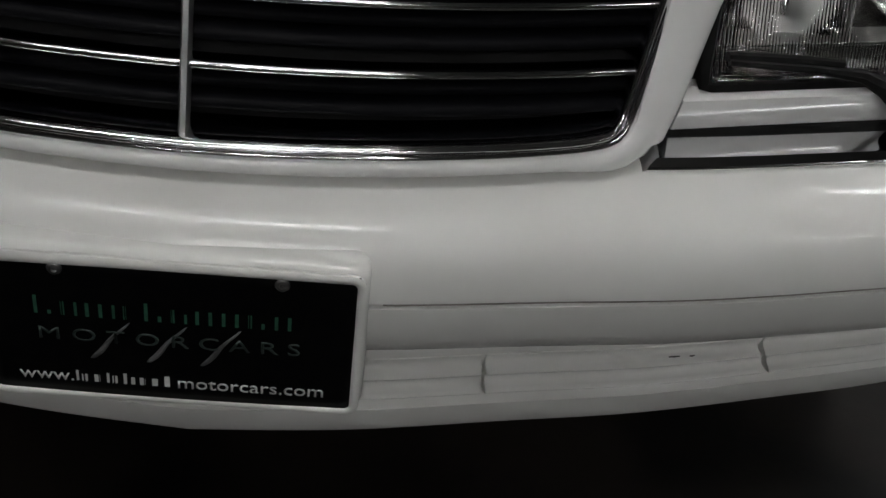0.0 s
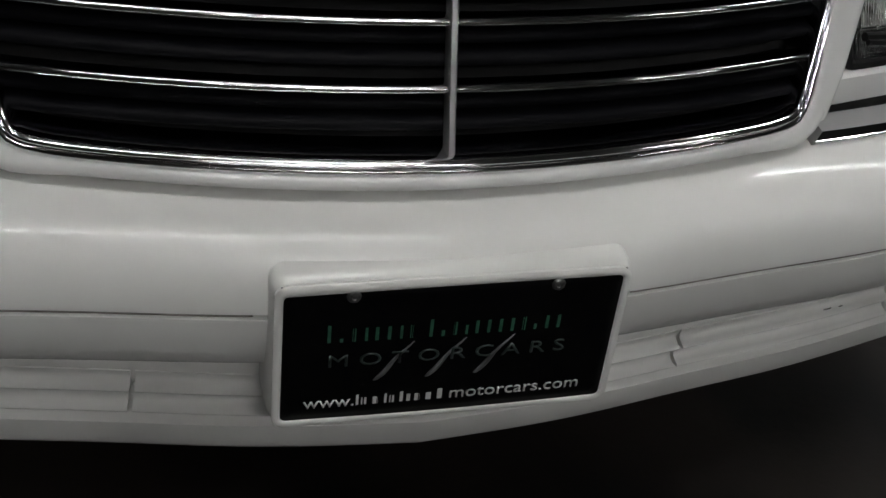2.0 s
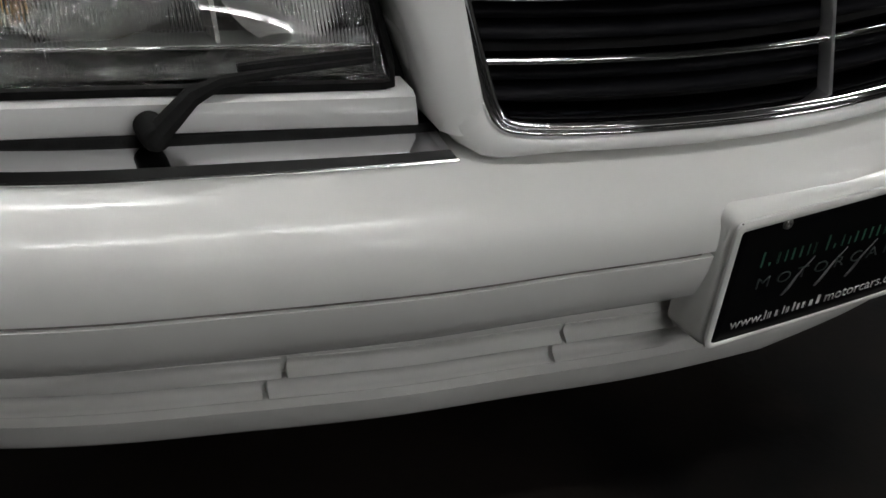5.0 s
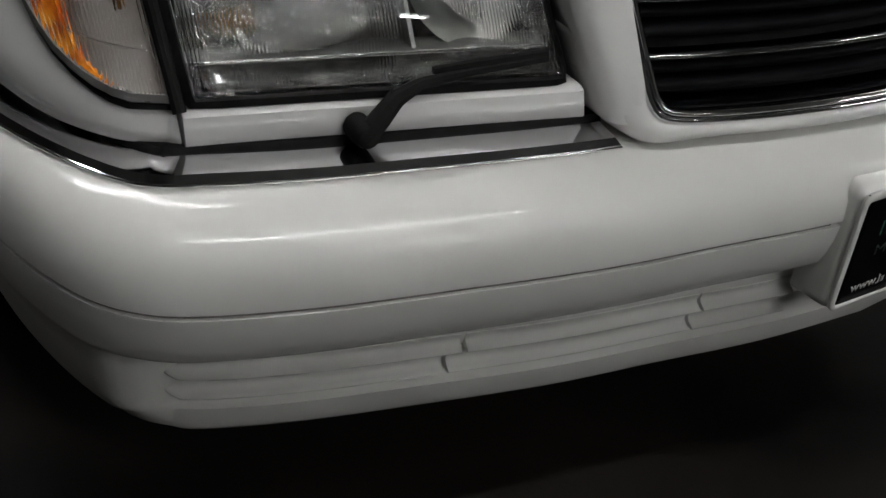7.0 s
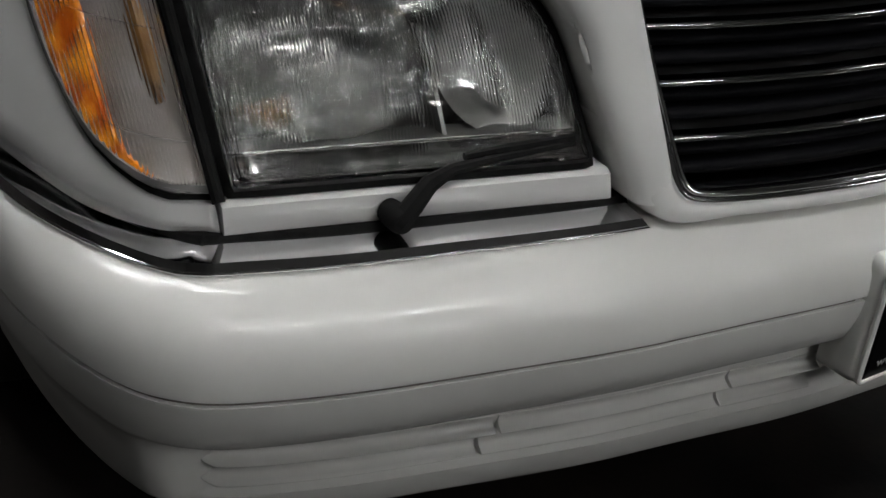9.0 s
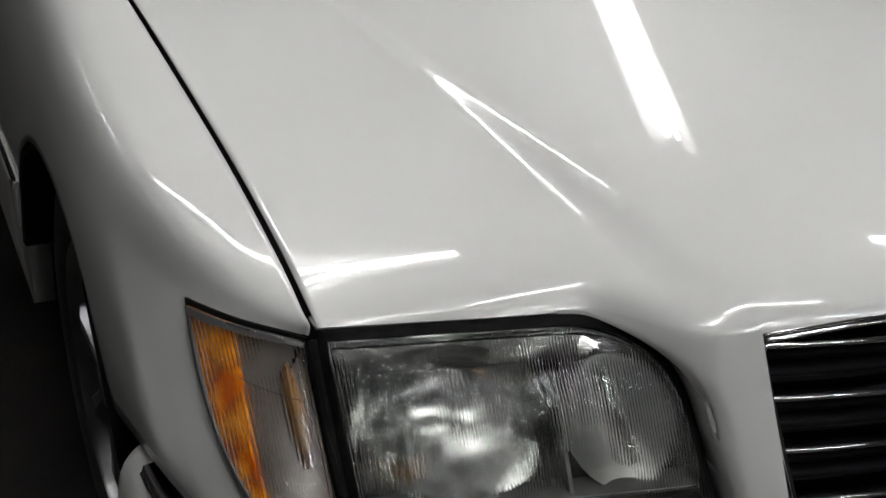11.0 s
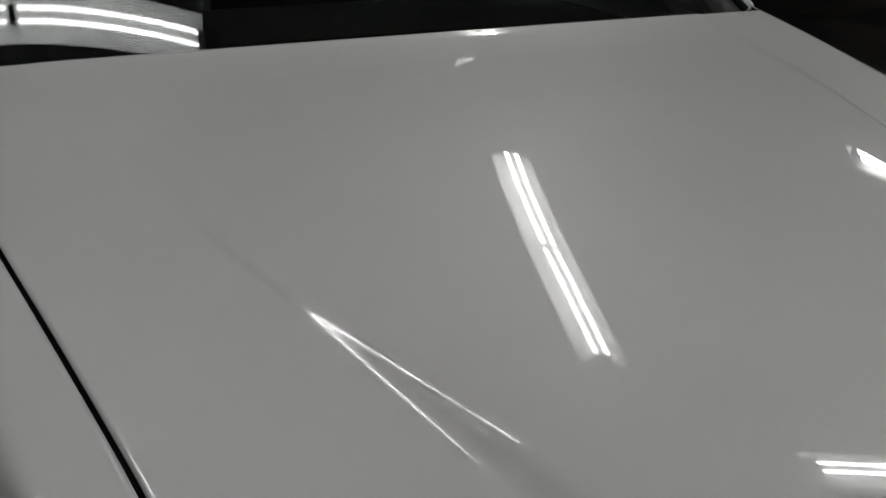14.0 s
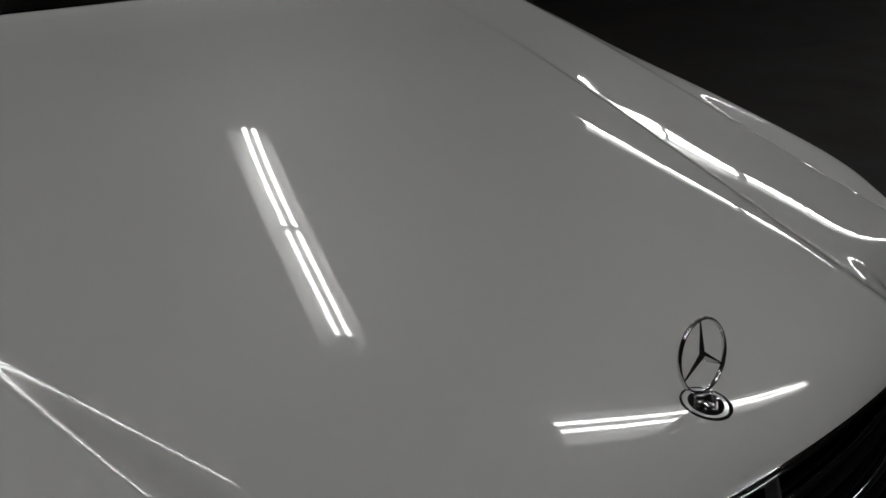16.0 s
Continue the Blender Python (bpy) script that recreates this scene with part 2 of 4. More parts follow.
X0, X1, Y0, Y1, ZC = -6.5, 14.5, -8.0, 9.5, 4.15
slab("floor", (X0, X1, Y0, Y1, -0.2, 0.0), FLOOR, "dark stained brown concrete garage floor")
slab("ceiling", (X0, X1, Y0, Y1, ZC, ZC + 0.15), CEILING, "dark painted garage ceiling")
slab("wall_west", (X0 - 0.2, X0, Y0 - 0.2, Y1 + 0.2, -0.2, ZC + 0.15), GREY_WALL, "grey plain garage wall")
slab("wall_east", (X1, X1 + 0.2, Y0 - 0.2, Y1 + 0.2, -0.2, ZC + 0.15), WALL, "dark plain garage wall")
slab("wall_south", (X0, X1, Y0 - 0.2, Y0, -0.2, ZC + 0.15), GREY_WALL, "grey plain garage wall")
slab("wall_north", (X0, X1, Y1, Y1 + 0.2, -0.2, ZC + 0.15), WALL, "dark plain garage wall")


def ceiling_light(place, turn):
    """A twin-tube fluorescent strip light: reflector with added glow, two tubes in two lengths, holders and hangers."""
    top = new("ceiling_light")
    tagged(top, "white twin-tube fluorescent strip light hung under the ceiling", "ceiling light", "strip lights")
    half = 1.19
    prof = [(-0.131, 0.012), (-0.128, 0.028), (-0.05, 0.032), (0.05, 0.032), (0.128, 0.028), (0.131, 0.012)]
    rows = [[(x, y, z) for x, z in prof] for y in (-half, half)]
    part("glowing_reflector", *sheet(rows), REFLECTOR_GLOW, top, "lit white acrylic panel behind the tubes", sharp=20, thick=0.003)
    part("spine", *block(-0.045, 0.045, -half, half, 0.036, 0.09), ENAMEL, top, bevel=0.004)
    for y0, y1 in ((-half + 0.02, -0.02), (0.02, half - 0.02)):
        for x in (-0.031, 0.031):
            part("tube", *rod([(x, y0 + 0.02, -0.020), (x, y1 - 0.02, -0.020)], 0.0130, 14), TUBE, top, "lit fluorescent tube")
    for y in (-half + 0.02, 0.0, half - 0.02):
        part("holder", *block(-0.047, 0.047, y - 0.02, y + 0.02, -0.032, 0.031), ENAMEL, top, bevel=0.003)
    for y in (-0.7, 0.7):
        part("hanger", *rod([(0, y, 0.08), (0, y, ZC - place[2])], 0.004, 8), SCREW, top)
    top.matrix_basis = Matrix.Translation(place) @ pose(0, 0, 0, 0, 0, turn)
    return top


for _place, _turn in LIGHTS:
    ceiling_light(_place, _turn)


# ---------------------------------------------------------------- the car
car = new("car")
tagged(car, "white luxury saloon with chrome grille, parked in a dark garage", "car")


# --- shared forms
def grille_y(x, z):
    return 0.076 + 0.35 * (z - 0.551) + 0.41 * x * x


def lamp_y(x, z):
    return 0.189 + 0.243 * (abs(x) - 0.436) + 0.61 * (z - 0.584)


PLAN = polyline_knots([(0, 0.009), (-0.16, 0.0195), (-0.31, 0.0405), (-0.45, 0.0605), (-0.62, 0.0970), (-0.72, 0.1205), (-0.816, 0.151),
                       (-0.859, 0.173), (-0.895, 0.210), (-0.923, 0.273), (-0.944, 0.361), (-0.953, 0.45), (-0.956, 0.560)])
S_END = PLAN[-1][0]


def plan(s, o):
    """A point of the bumper's outline at length s from the middle, o metres inside its foremost line."""
    if s < 0:
        p = plan(-s, o)
        return (-p[0], p[1])
    a, b = spline(PLAN, max(s - 0.004, 0.0)), spline(PLAN, s + 0.004)
    d = (b - a) / np.linalg.norm(b - a)
    if s < 0.004:
        d = np.array([-1.0, 0.0])
    p = spline(PLAN, s)
    return (p[0] + d[1] * o, p[1] - d[0] * o)


def s_at_x(x):
    lo, hi = 0.0, 0.93
    for _ in range(40):
        mid = (lo + hi) / 2
        lo, hi = (mid, hi) if -plan(mid, 0)[0] < x else (lo, mid)
    return lo


# --- bumper
BUMP = [  # inside by (front, side), height (front, side)
    (0.20, 0.06, 0.522, 0.534), (0.13, 0.040, 0.5200, 0.531), (0.090, 0.026, 0.5170, 0.526), (0.062, 0.017, 0.5125, 0.518), (0.040, 0.010, 0.506, 0.508),
    (0.021, 0.005, 0.496, 0.496), (0.009, 0.002, 0.481, 0.48), (0.002, 0, 0.462, 0.462), (0, 0, 0.445, 0.445), (0, 0, 0.4375, 0.4375),
    (0.0130, 0.011, 0.4366, 0.4366), (0.0132, 0.011, 0.4330, 0.4330), (0.0005, 0.001, 0.4312, 0.4312), (0.002, 0.001, 0.412, 0.412), (0.006, 0.003, 0.392, 0.392),
    (0.0105, 0.005, 0.3785, 0.380), (0.0155, 0.009, 0.3725, 0.3745), (0.024, 0.013, 0.3695, 0.370), (0.041, 0.018, 0.3630, 0.359), (0.0495, 0.023, 0.3500, 0.345),
    (0.0436, 0.028, 0.3325, 0.330), (0.062, 0.034, 0.2870, 0.287), (0.0570, 0.037, 0.2805, 0.283), (0.0550, 0.039, 0.2750, 0.276), (0.0490, 0.042, 0.2702, 0.270),
    (0.0430, 0.049, 0.2668, 0.265), (0.0435, 0.058, 0.241, 0.251), (0.053, 0.070, 0.230, 0.245), (0.10, 0.12, 0.226, 0.242)]


def bumper_point(s, k):
    of, os, zf, zs = BUMP[k]
    w = smooth(0.80, 1.24, abs(s)) if k < 16 else smooth(0.865, 0.965, abs(s))
    o = of + (os - of) * w
    if k > 16:
        o += ((0.010, 0.024, 0.030, 0.030, 0.026)[k - 17] if k < 22 else 0.022 + 0.012 * smooth(0.30, 0.26, zf)) * (math.hypot(s, 0.06) - 0.06) * (1 - w)
    x, y = plan(s, o)
    return (x, y, zf + (zs - zf) * w)


ss = np.concatenate([np.linspace(-S_END, -0.8, 46), np.linspace(-0.79, 0.79, 81), np.linspace(0.8, S_END, 46)])
bumper = part("bumper", *sheet([[bumper_point(s, k) for k in range(len(BUMP))] for s in ss]), BUMPER_PAINT, car,
              "white painted bumper with a recessed ribbed lower band", sharp=50, thick=-0.004)


# grey strip round the bumper crease, the groove's shade put in as colour
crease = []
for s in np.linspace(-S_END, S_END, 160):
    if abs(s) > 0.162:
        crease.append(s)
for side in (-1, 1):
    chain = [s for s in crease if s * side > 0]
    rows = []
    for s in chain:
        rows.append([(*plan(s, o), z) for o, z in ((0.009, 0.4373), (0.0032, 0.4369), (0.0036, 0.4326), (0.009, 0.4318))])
    part("crease_shade", *sheet(rows), GROOVE, bumper, "dark line in the bumper crease", sharp=60)


def rib_net(sec, s0, s1, n, drift):
    path = np.linspace(s0, s1, n)
    if abs(s1) > 0.85:
        path = np.concatenate([path[:-5], np.linspace(path[-5], s1, 16)])

    def section(k):
        s = path[k]
        out = []
        zm, close = sum(z for _, z in sec) / len(sec), 1.0
        if abs(s1) > 0.85:
            u = min(1.0, max(0.0, (abs(s1) - abs(s)) / 0.055))
            close = max(0.08, math.sqrt(1 - (1 - u) ** 2))
        for o, z in sec:
            o, z = 0.062 + (o - 0.062) * close, zm + (z - zm) * (0.12 + 0.88 * close)
            x, y = plan(s, o + drift * abs(s))
            out.append((x, y, z))
        return out
    return tube_net(path, section)


RIB_1 = [(0.080, 0.3322), (0.0440, 0.3322), (0.0412, 0.3312), (0.0412, 0.3298), (0.0425, 0.3270), (0.0428, 0.3240), (0.0410, 0.3208), (0.0365, 0.3180), (0.0330, 0.3166), (0.0316, 0.3150), (0.0326, 0.3130), (0.0450, 0.3110), (0.080, 0.3108)]
RIB_2 = [(0.080, 0.3095), (0.0470, 0.3090), (0.0462, 0.3060), (0.0478, 0.3010), (0.0492, 0.2965), (0.0488, 0.2932), (0.0466, 0.2902), (0.0418, 0.2880), (0.0388, 0.2868), (0.0374, 0.2852), (0.0386, 0.2834), (0.0520, 0.2818), (0.080, 0.2815)]
for sec, shift in ((RIB_1, 0.0), (RIB_2, 0.004)):
    for sign in (-1, 1):
        for a, b, n in ((0.150, 0.2755 + shift, 8), (0.2800 + shift, 0.5610 + shift * 4, 20), (0.5670 + shift * 4, 0.915, 28)):
            part("rib", *rib_net(sec, sign * a, sign * b, n, 0.030), BUMPER_PAINT, bumper, sharp=60)

# chrome strip on the bumper's top edge, in two halves, with a black seal behind
TRIM = [(0.100, 0.5130), (0.090, 0.5140), (0.0862, 0.5158), (0.0846, 0.5175), (0.0844, 0.5188), (0.0852, 0.5200), (0.0863, 0.5204), (0.0889, 0.5288), (0.1195, 0.5318), (0.1205, 0.5200)]


def trim_net(sec, s0, s1, n, lean):
    def section(k):
        out = []
        for o, z in sec:
            s = s0 + lean * (z - 0.519) + (s1 - s0 - lean * (z - 0.519)) * k / (n - 1)
            w = smooth(0.80, 1.24, s)
            x, y = plan(s, o - 0.005 - 0.063 * w)
            out.append((x, y, z + 0.007 * w))
        return out
    return tube_net(range(n), section)


S_TIP = s_at_x(0.412)
for mir in (False, True):
    part("bumper_trim", *trim_net(TRIM, S_TIP - 0.012, 1.245, 90, 0.9), CHROME, bumper, "polished chrome strip", sharp=28, mirror=mir)
    seal = [(0.118, 0.522), (0.1185, 0.5310), (0.123, 0.5375), (0.15, 0.5395), (0.15, 0.522)]
    part("seal", *trim_net(seal, S_TIP - 0.004, 1.240, 60, 0.0), RUBBER, bumper, "black rubber gap seal", mirror=mir)

# --- plate holder, plate and lettering
PW, PZ0, PZ1 = 0.1555, 0.3260, 0.4810


def rounded_outline(hw, z0, z1, r, n=5):
    pts = []
    for cx, cz, a0 in ((hw - r, z1 - r, 0), (-hw + r, z1 - r, 90), (-hw + r, z0 + r, 180), (hw - r, z0 + r, 270)):
        for i in range(n + 1):
            a = radians(a0 + 90 * i / n)
            pts.append((cx + r * math.cos(a), cz + r * math.sin(a)))
    return pts


def plate_y(x, z):
    return 0.004 + 0.020 * (z - 0.34) + 0.06 * x * x


holder_rows = []
for dx, dz, y, r in ((0.004, 0.0040, 0.050, 0.014), (0.003, 0.0035, 0.022, 0.014), (0.002, 0.0020, 0.009, 0.014), (0.000, -0.0005, 0.0035, 0.013), (-0.003, -0.004, 0.0, 0.011), (-0.02, -0.02, 0.0, 0.010)):
    holder_rows.append([(x, plate_y(x, z) + y, z) for x, z in rounded_outline(PW + dx, PZ0 - max(dx, -0.003) * 0.4, PZ1 + dz, r)])
v, f = sheet(holder_rows, closed_v=True)
nv = len(holder_rows[0])
f.append(tuple(range((len(holder_rows) - 1) * nv, len(holder_rows) * nv)))
holder = part("plate_holder", v, f, PLASTIC_WHITE, car, "white plastic number plate mount", sharp=25)

ring = []
for inset, y in ((0.0005, -0.001), (0.0002, -0.0045), (0.002, -0.0062), (0.006, -0.0062), (0.0078, -0.0045), (0.008, -0.001)):
    row = []
    for x, z in rounded_outline(PW - inset, PZ0 + inset, PZ1 - 0.003 - inset * 1.25, max(0.012 - inset, 0.005)):
        wav = 0.0032 * math.cos(x * 38.0 + 0.6) - 0.0015 if inset > 0.005 and z > 0.44 else 0.0
        row.append((x, plate_y(x, z) + y, z + wav))
    ring.append(row)
part("plate_surround", *sheet(ring, closed_v=True), PLASTIC_WHITE, holder, "white plate surround", sharp=45)

nx, nz = 24, 10
plate_rows = [[((-0.150 + 0.300 * i / nx), plate_y(-0.150 + 0.300 * i / nx, 0.3305 + 0.146 * j / nz) - 0.0030, 0.3305 + 0.146 * j / nz) for j in range(nz + 1)] for i in range(nx + 1)]
plate = part("plate", *sheet(plate_rows), PLATE_BLACK, holder, "black dealer plate with green and white print", thick=0.0012)


def flat_bar(x0, x1, z0, z1, lean=0.0, y=-0.0042):
    pts = [(x0, z0), (x1, z0), (x1 + lean, z1), (x0 + lean, z1)]
    v = [(a, plate_y(a, b) + y, b) for a, b in pts] + [(a, plate_y(a, b) + y + 0.0008, b) for a, b in pts]
    return v, [(0, 1, 2, 3), (7, 6, 5, 4), (0, 4, 5, 1), (1, 5, 6, 2), (2, 6, 7, 3), (3, 7, 4, 0)]


def word_bars(widths, x0, x1, z0, heights, stroke, mat):
    """A line of plain upright bars in the place of letters."""
    total, x = sum(widths), x0
    for w, h in zip(widths, heights):
        wide = (x1 - x0) * w / total
        if h:
            part("letter_bar", *flat_bar(x, x + wide * stroke, z0, z0 + h), mat, holder)
        x += wide


def lettering(text, x0, x1, z0, height, mat):
    """Printed words on the plate in the built-in font, stretched to their place."""
    curve = bpy.data.curves.new("lettering", "FONT")
    curve.body, curve.resolution_u, curve.extrude = text, 3, 0.0
    source = new("lettering_source", curve)
    flat_mesh = bpy.data.meshes.new_from_object(source)
    bpy.data.objects.remove(source)
    pts = np.array([v.co[:2] for v in flat_mesh.vertices])
    faces = [tuple(q.vertices) for q in flat_mesh.polygons]
    bpy.data.meshes.remove(flat_mesh)
    lo, hi = pts.min(axis=0), pts.max(axis=0)
    verts = []
    for a, b in pts:
        x, z = x0 + (x1 - x0) * (a - lo[0]) / (hi[0] - lo[0]), z0 + height * (b - lo[1]) / (hi[1] - lo[1])
        verts.append((x, plate_y(x, z) - 0.0046, z))
    return part("lettering", verts, faces, mat, holder, thick=-0.0004)


# the two words of the firm's name: plain upright strokes
word_bars([.6, .6, .6, .5, .6, .6, .5, .5, .45, .6, .6, .6, .5, .6, .6, .6, .6, .6, .6, .6, .6], -0.110, 0.104, 0.4170,
          [.0185, .004, .014, .014, .014, .014, .014, .014, 0, .0185, .006, .014, .010, .014, .014, .014, .014, .014, .006, .014, .014], 0.27, INK_GREEN)
lettering("M O T O R C A R S", -0.108, 0.104, 0.3910, 0.0130, INK_DIM)
lettering("www.", -0.128, -0.0835, 0.3460, 0.0080, INK_WHITE)
word_bars([.45, 1, 1, .45, .9, .6, .7, 1, 1, .95], -0.0815, 0.0015, 0.3460, [.0115, .008, .008, .0105, .008, .0115, .008, .008, .008, .0115], 0.45, INK_WHITE)
lettering("motorcars.com", 0.0030, 0.1250, 0.3460, 0.0100, INK_WHITE)
for x in (-0.070, -0.024, 0.020):
    stroke = []
    for k in range(10):
        z0 = 0.3730 + 0.0045 * k
        wide = (0.0036 - 0.00028 * k) * (0.55 if k in (0, 9) else 1.0)
        xx = x + 0.0038 + 0.0034 * k + 0.0010 * math.sin(k * 0.9)
        stroke.append([(xx + a, plate_y(xx, z0) - 0.0042 - d, z0) for a, d in ((-wide, 0.0), (-wide * 0.5, 0.0006), (wide * 0.5, 0.0006), (wide, 0.0))])
    part("brush_stroke", *sheet(stroke), INK_SILVER, holder, "silver slanted brush stroke", thick=0.0008)
for x in (-0.090, 0.088):
    place = (x, plate_y(x, 0.4645) - 0.0035, 0.4645)
    part("screw", *lathe([(0.004, 0.001), (0.004, 0.006), (-0.001, 0.0062), (-0.003, 0.005), (-0.0035, 0.0025), (-0.002, 0.002), (-0.002, 0.0001)], 18, place, "y"), SCREW, holder, "steel plate screw")

# --- hood
ZMID = [(0.155, 0.8100), (0.243, 0.8265), (0.4, 0.8531), (0.6, 0.8850), (0.87, 0.9240), (1.15, 0.9638), (1.28, 0.9784), (1.398, 0.9902), (1.404, 0.9909), (1.41, 0.9917), (1.44, 0.9957), (1.475, 1.0012), (1.5, 1.0062), (1.519, 1.0125)]
SHUT = [(0.3, 0.7446), (0.386, 0.7661), (0.47, 0.7863), (0.55, 0.8053), (0.63, 0.8241), (0.82, 0.8675), (0.97, 0.9005), (1.08, 0.9239), (1.18, 0.9445), (1.345, 0.9770), (1.44, 0.9948), (1.519, 1.0091)]
RIDGE = [(0.15, 0.4086), (0.25, 0.4300), (0.4, 0.4652), (0.6, 0.5148), (0.83, 0.5706), (0.93, 0.5929), (1.06, 0.6189), (1.16, 0.6359), (1.5, 0.6668)]
SHUT_X = [(0.3, 0.7932), (0.386, 0.7937), (0.47, 0.7929), (0.55, 0.7946), (0.63, 0.7982), (0.82, 0.8114), (0.97, 0.8233), (1.08, 0.8314), (1.18, 0.8374), (1.345, 0.8433), (1.44, 0.8438), (1.519, 0.8423)]

STEP = [(0.10, 0.019, 0.075), (0.25, 0.0185, 0.066), (0.40, 0.0172, 0.054), (0.60, 0.0128, 0.036), (0.83, 0.0094, 0.0200), (0.95, 0.0080, 0.0190), (1.06, 0.0052, 0.020), (1.16, 0.0032, 0.026), (1.25, 0.0022, 0.032), (1.45, 0.0012, 0.036)]


def hood_height(x, y):
    x = abs(x)
    zc, zs = float(spline(ZMID, y)[0]), float(spline(SHUT, y)[0])
    xs, xr = float(spline(SHUT_X, y)[0]), float(spline(RIDGE, y)[0])
    h, w = spline(STEP, min(y, 1.4))
    t = x / xs
    roll = min(0.003, 0.35 * h)
    drop = (zc - zs - h) * (0.712 * t**2 + 0.421 * t**3 - 0.133 * t**4)
    near = min(1.0, max(0.0, (x - xr + 0.13) / 0.13))
    return zc - drop - roll * near * near - (h - roll) * smooth(xr - w * 0.5, xr + w * 0.5, x)


FRONT_Z = [(0.393, 0.7785), (0.402, 0.7772), (0.445, 0.7725), (0.50, 0.7690), (0.56, 0.7668), (0.61, 0.7662)]


def lamp_corner(deg, grow):
    """The rounded inner upper corner of the headlamp, grown outwards by some metres."""
    c, s = math.cos(radians(deg)), math.sin(radians(deg))
    z = 0.66 + 0.093 * s ** 0.8
    x = 0.4475 + 0.1 * (z - 0.66) + 0.115 * (1 - c ** 0.8)
    n = math.hypot(c ** 1.2 / 0.115, s ** 1.2 / 0.093)
    return x - grow * c ** 1.2 / 0.115 / n, z + grow * s ** 1.2 / 0.093 / n


def hood_front(x):
    """The hood's front edge: over the grille, down the pillar beside it, then over the headlamp."""
    x = abs(x)
    ze = 0.803 - 0.026 * (x / 0.405) ** 2 if x < 0.393 else float(np.interp(x, [a for a, _ in FRONT_Z], [b for _, b in FRONT_Z]))
    yg, yl = grille_y(x, ze) - 0.005, lamp_y(x, ze) - 0.001
    return yg + (yl - yg) * smooth(0.440, 0.54, x), ze


def hood_point(x, q):
    ye, ze = hood_front(x)
    y = ye + (1.519 - ye) * (0.35 * q * q + 0.65 * q if q > 0 else 0)
    top = hood_height(x, y)
    fade = 0.020
    return (x, y, top - (hood_height(x, ye) - ze) * math.exp(-(y - ye) / fade))


def hood_x(p, q):
    """p from -1 to 1 across the hood, so that the sides follow the shut line."""
    x = p * 0.80
    for _ in range(3):
        ye = hood_front(x)[0]
        y = ye + (1.519 - ye) * (0.35 * q * q + 0.65 * q)
        x = p * (float(spline(SHUT_X, max(y, 0.386))[0]) - 0.0030)
    return x


qs = np.concatenate([np.linspace(0, 0.09, 26), np.linspace(0.10, 0.9, 60), np.linspace(0.905, 1, 40)])
ps = np.concatenate([np.linspace(0, 0.45, 24), np.linspace(0.46, 0.502, 8), np.linspace(0.5075, 0.640, 56), np.linspace(0.645, 0.745, 34), np.linspace(0.755, 1, 30)])
ps = np.concatenate([-ps[:0:-1], ps])
PILLAR_OUT = [(0.4010, 0.545), (0.4160, 0.598), (0.4280, 0.640)] + [lamp_corner(d, 0.0135) for d in np.linspace(0, 89.6, 40)]
OUT_X, OUT_Z = [p[0] for p in PILLAR_OUT], [p[1] for p in PILLAR_OUT]
OUT_S = list(polyline_knots(PILLAR_OUT)[:, 0])
S_HALF = float(np.interp(0.50, OUT_X, OUT_S))


def hood_foot(x):
    """Where the strip of the hood that starts at x ends: at the pillar's foot, then up its outer edge and over the lamp."""
    if x < 0.425:
        u = (x - 0.402) / 0.023
        return 0.3685 + (0.4010 - 0.3685) * u, 0.545
    s = (x - 0.425) / 0.075 * S_HALF if x < 0.50 else float(np.interp(x, OUT_X, OUT_S))
    return float(np.interp(s, OUT_S, OUT_X)), float(np.interp(s, OUT_S, OUT_Z))


def hood_column(p):
    """One strip of the hood from front to rear; beside the grille it runs on down the pillar, elsewhere it turns in."""
    rows = [hood_point(hood_x(p, q), q) for q in qs]
    x, y, z = rows[0]
    low = []
    if 0.402 <= abs(x) <= 0.565:
        fx, fz = hood_foot(abs(x))
        for k in range(1, 19):
            xx, zz = abs(x) + (fx - abs(x)) * k / 18, z + (fz - z) * k / 18
            yg, yl = grille_y(xx, zz) - 0.005, lamp_y(xx, zz) - 0.001
            edge = float(np.interp(zz, OUT_Z, OUT_X)) - xx
            roll = 0.014 * math.exp(-max(edge, 0.0) / 0.005) * smooth(0, 6, k) * (1 - smooth(0.46, 0.52, xx))
            low.append((math.copysign(xx, x), yg + (yl - yg) * smooth(0.440, 0.54, xx) + roll + 0.005 * smooth(0.59, 0.545, zz), zz))
        xx, yy, zz = low[-1]
        low += [(xx, yy + 0.012, zz), (xx, yy + 0.05, zz + 0.001)]
    else:
        low = [(x, y + 0.0010 * k, z - 0.0006 * min(k, 3)) for k in range(1, 21)]
    return low[::-1] + rows


hood = part("hood", *sheet([hood_column(p) for p in ps]), PAINT, car,
            "white hood with two long creases, glossy paint", sharp=60, thick=0.004)
# dark shut line under the hood's sides
for sign in (-1, 1):
    line = [0.39 + 1.129 * k / 40 for k in range(41)]
    rows = []
    for y in line:
        xs, zs = float(spline(SHUT_X, y)[0]), float(spline(SHUT, y)[0])
        rows.append([(sign * (xs - 0.02), y, zs - 0.006), (sign * (xs - 0.004), y, zs - 0.014), (sign * (xs + 0.006), y, zs - 0.016), (sign * (xs + 0.02), y, zs - 0.05)])
    part("gutter", *sheet(rows), RUBBER, hood, "black shut-line gutter")

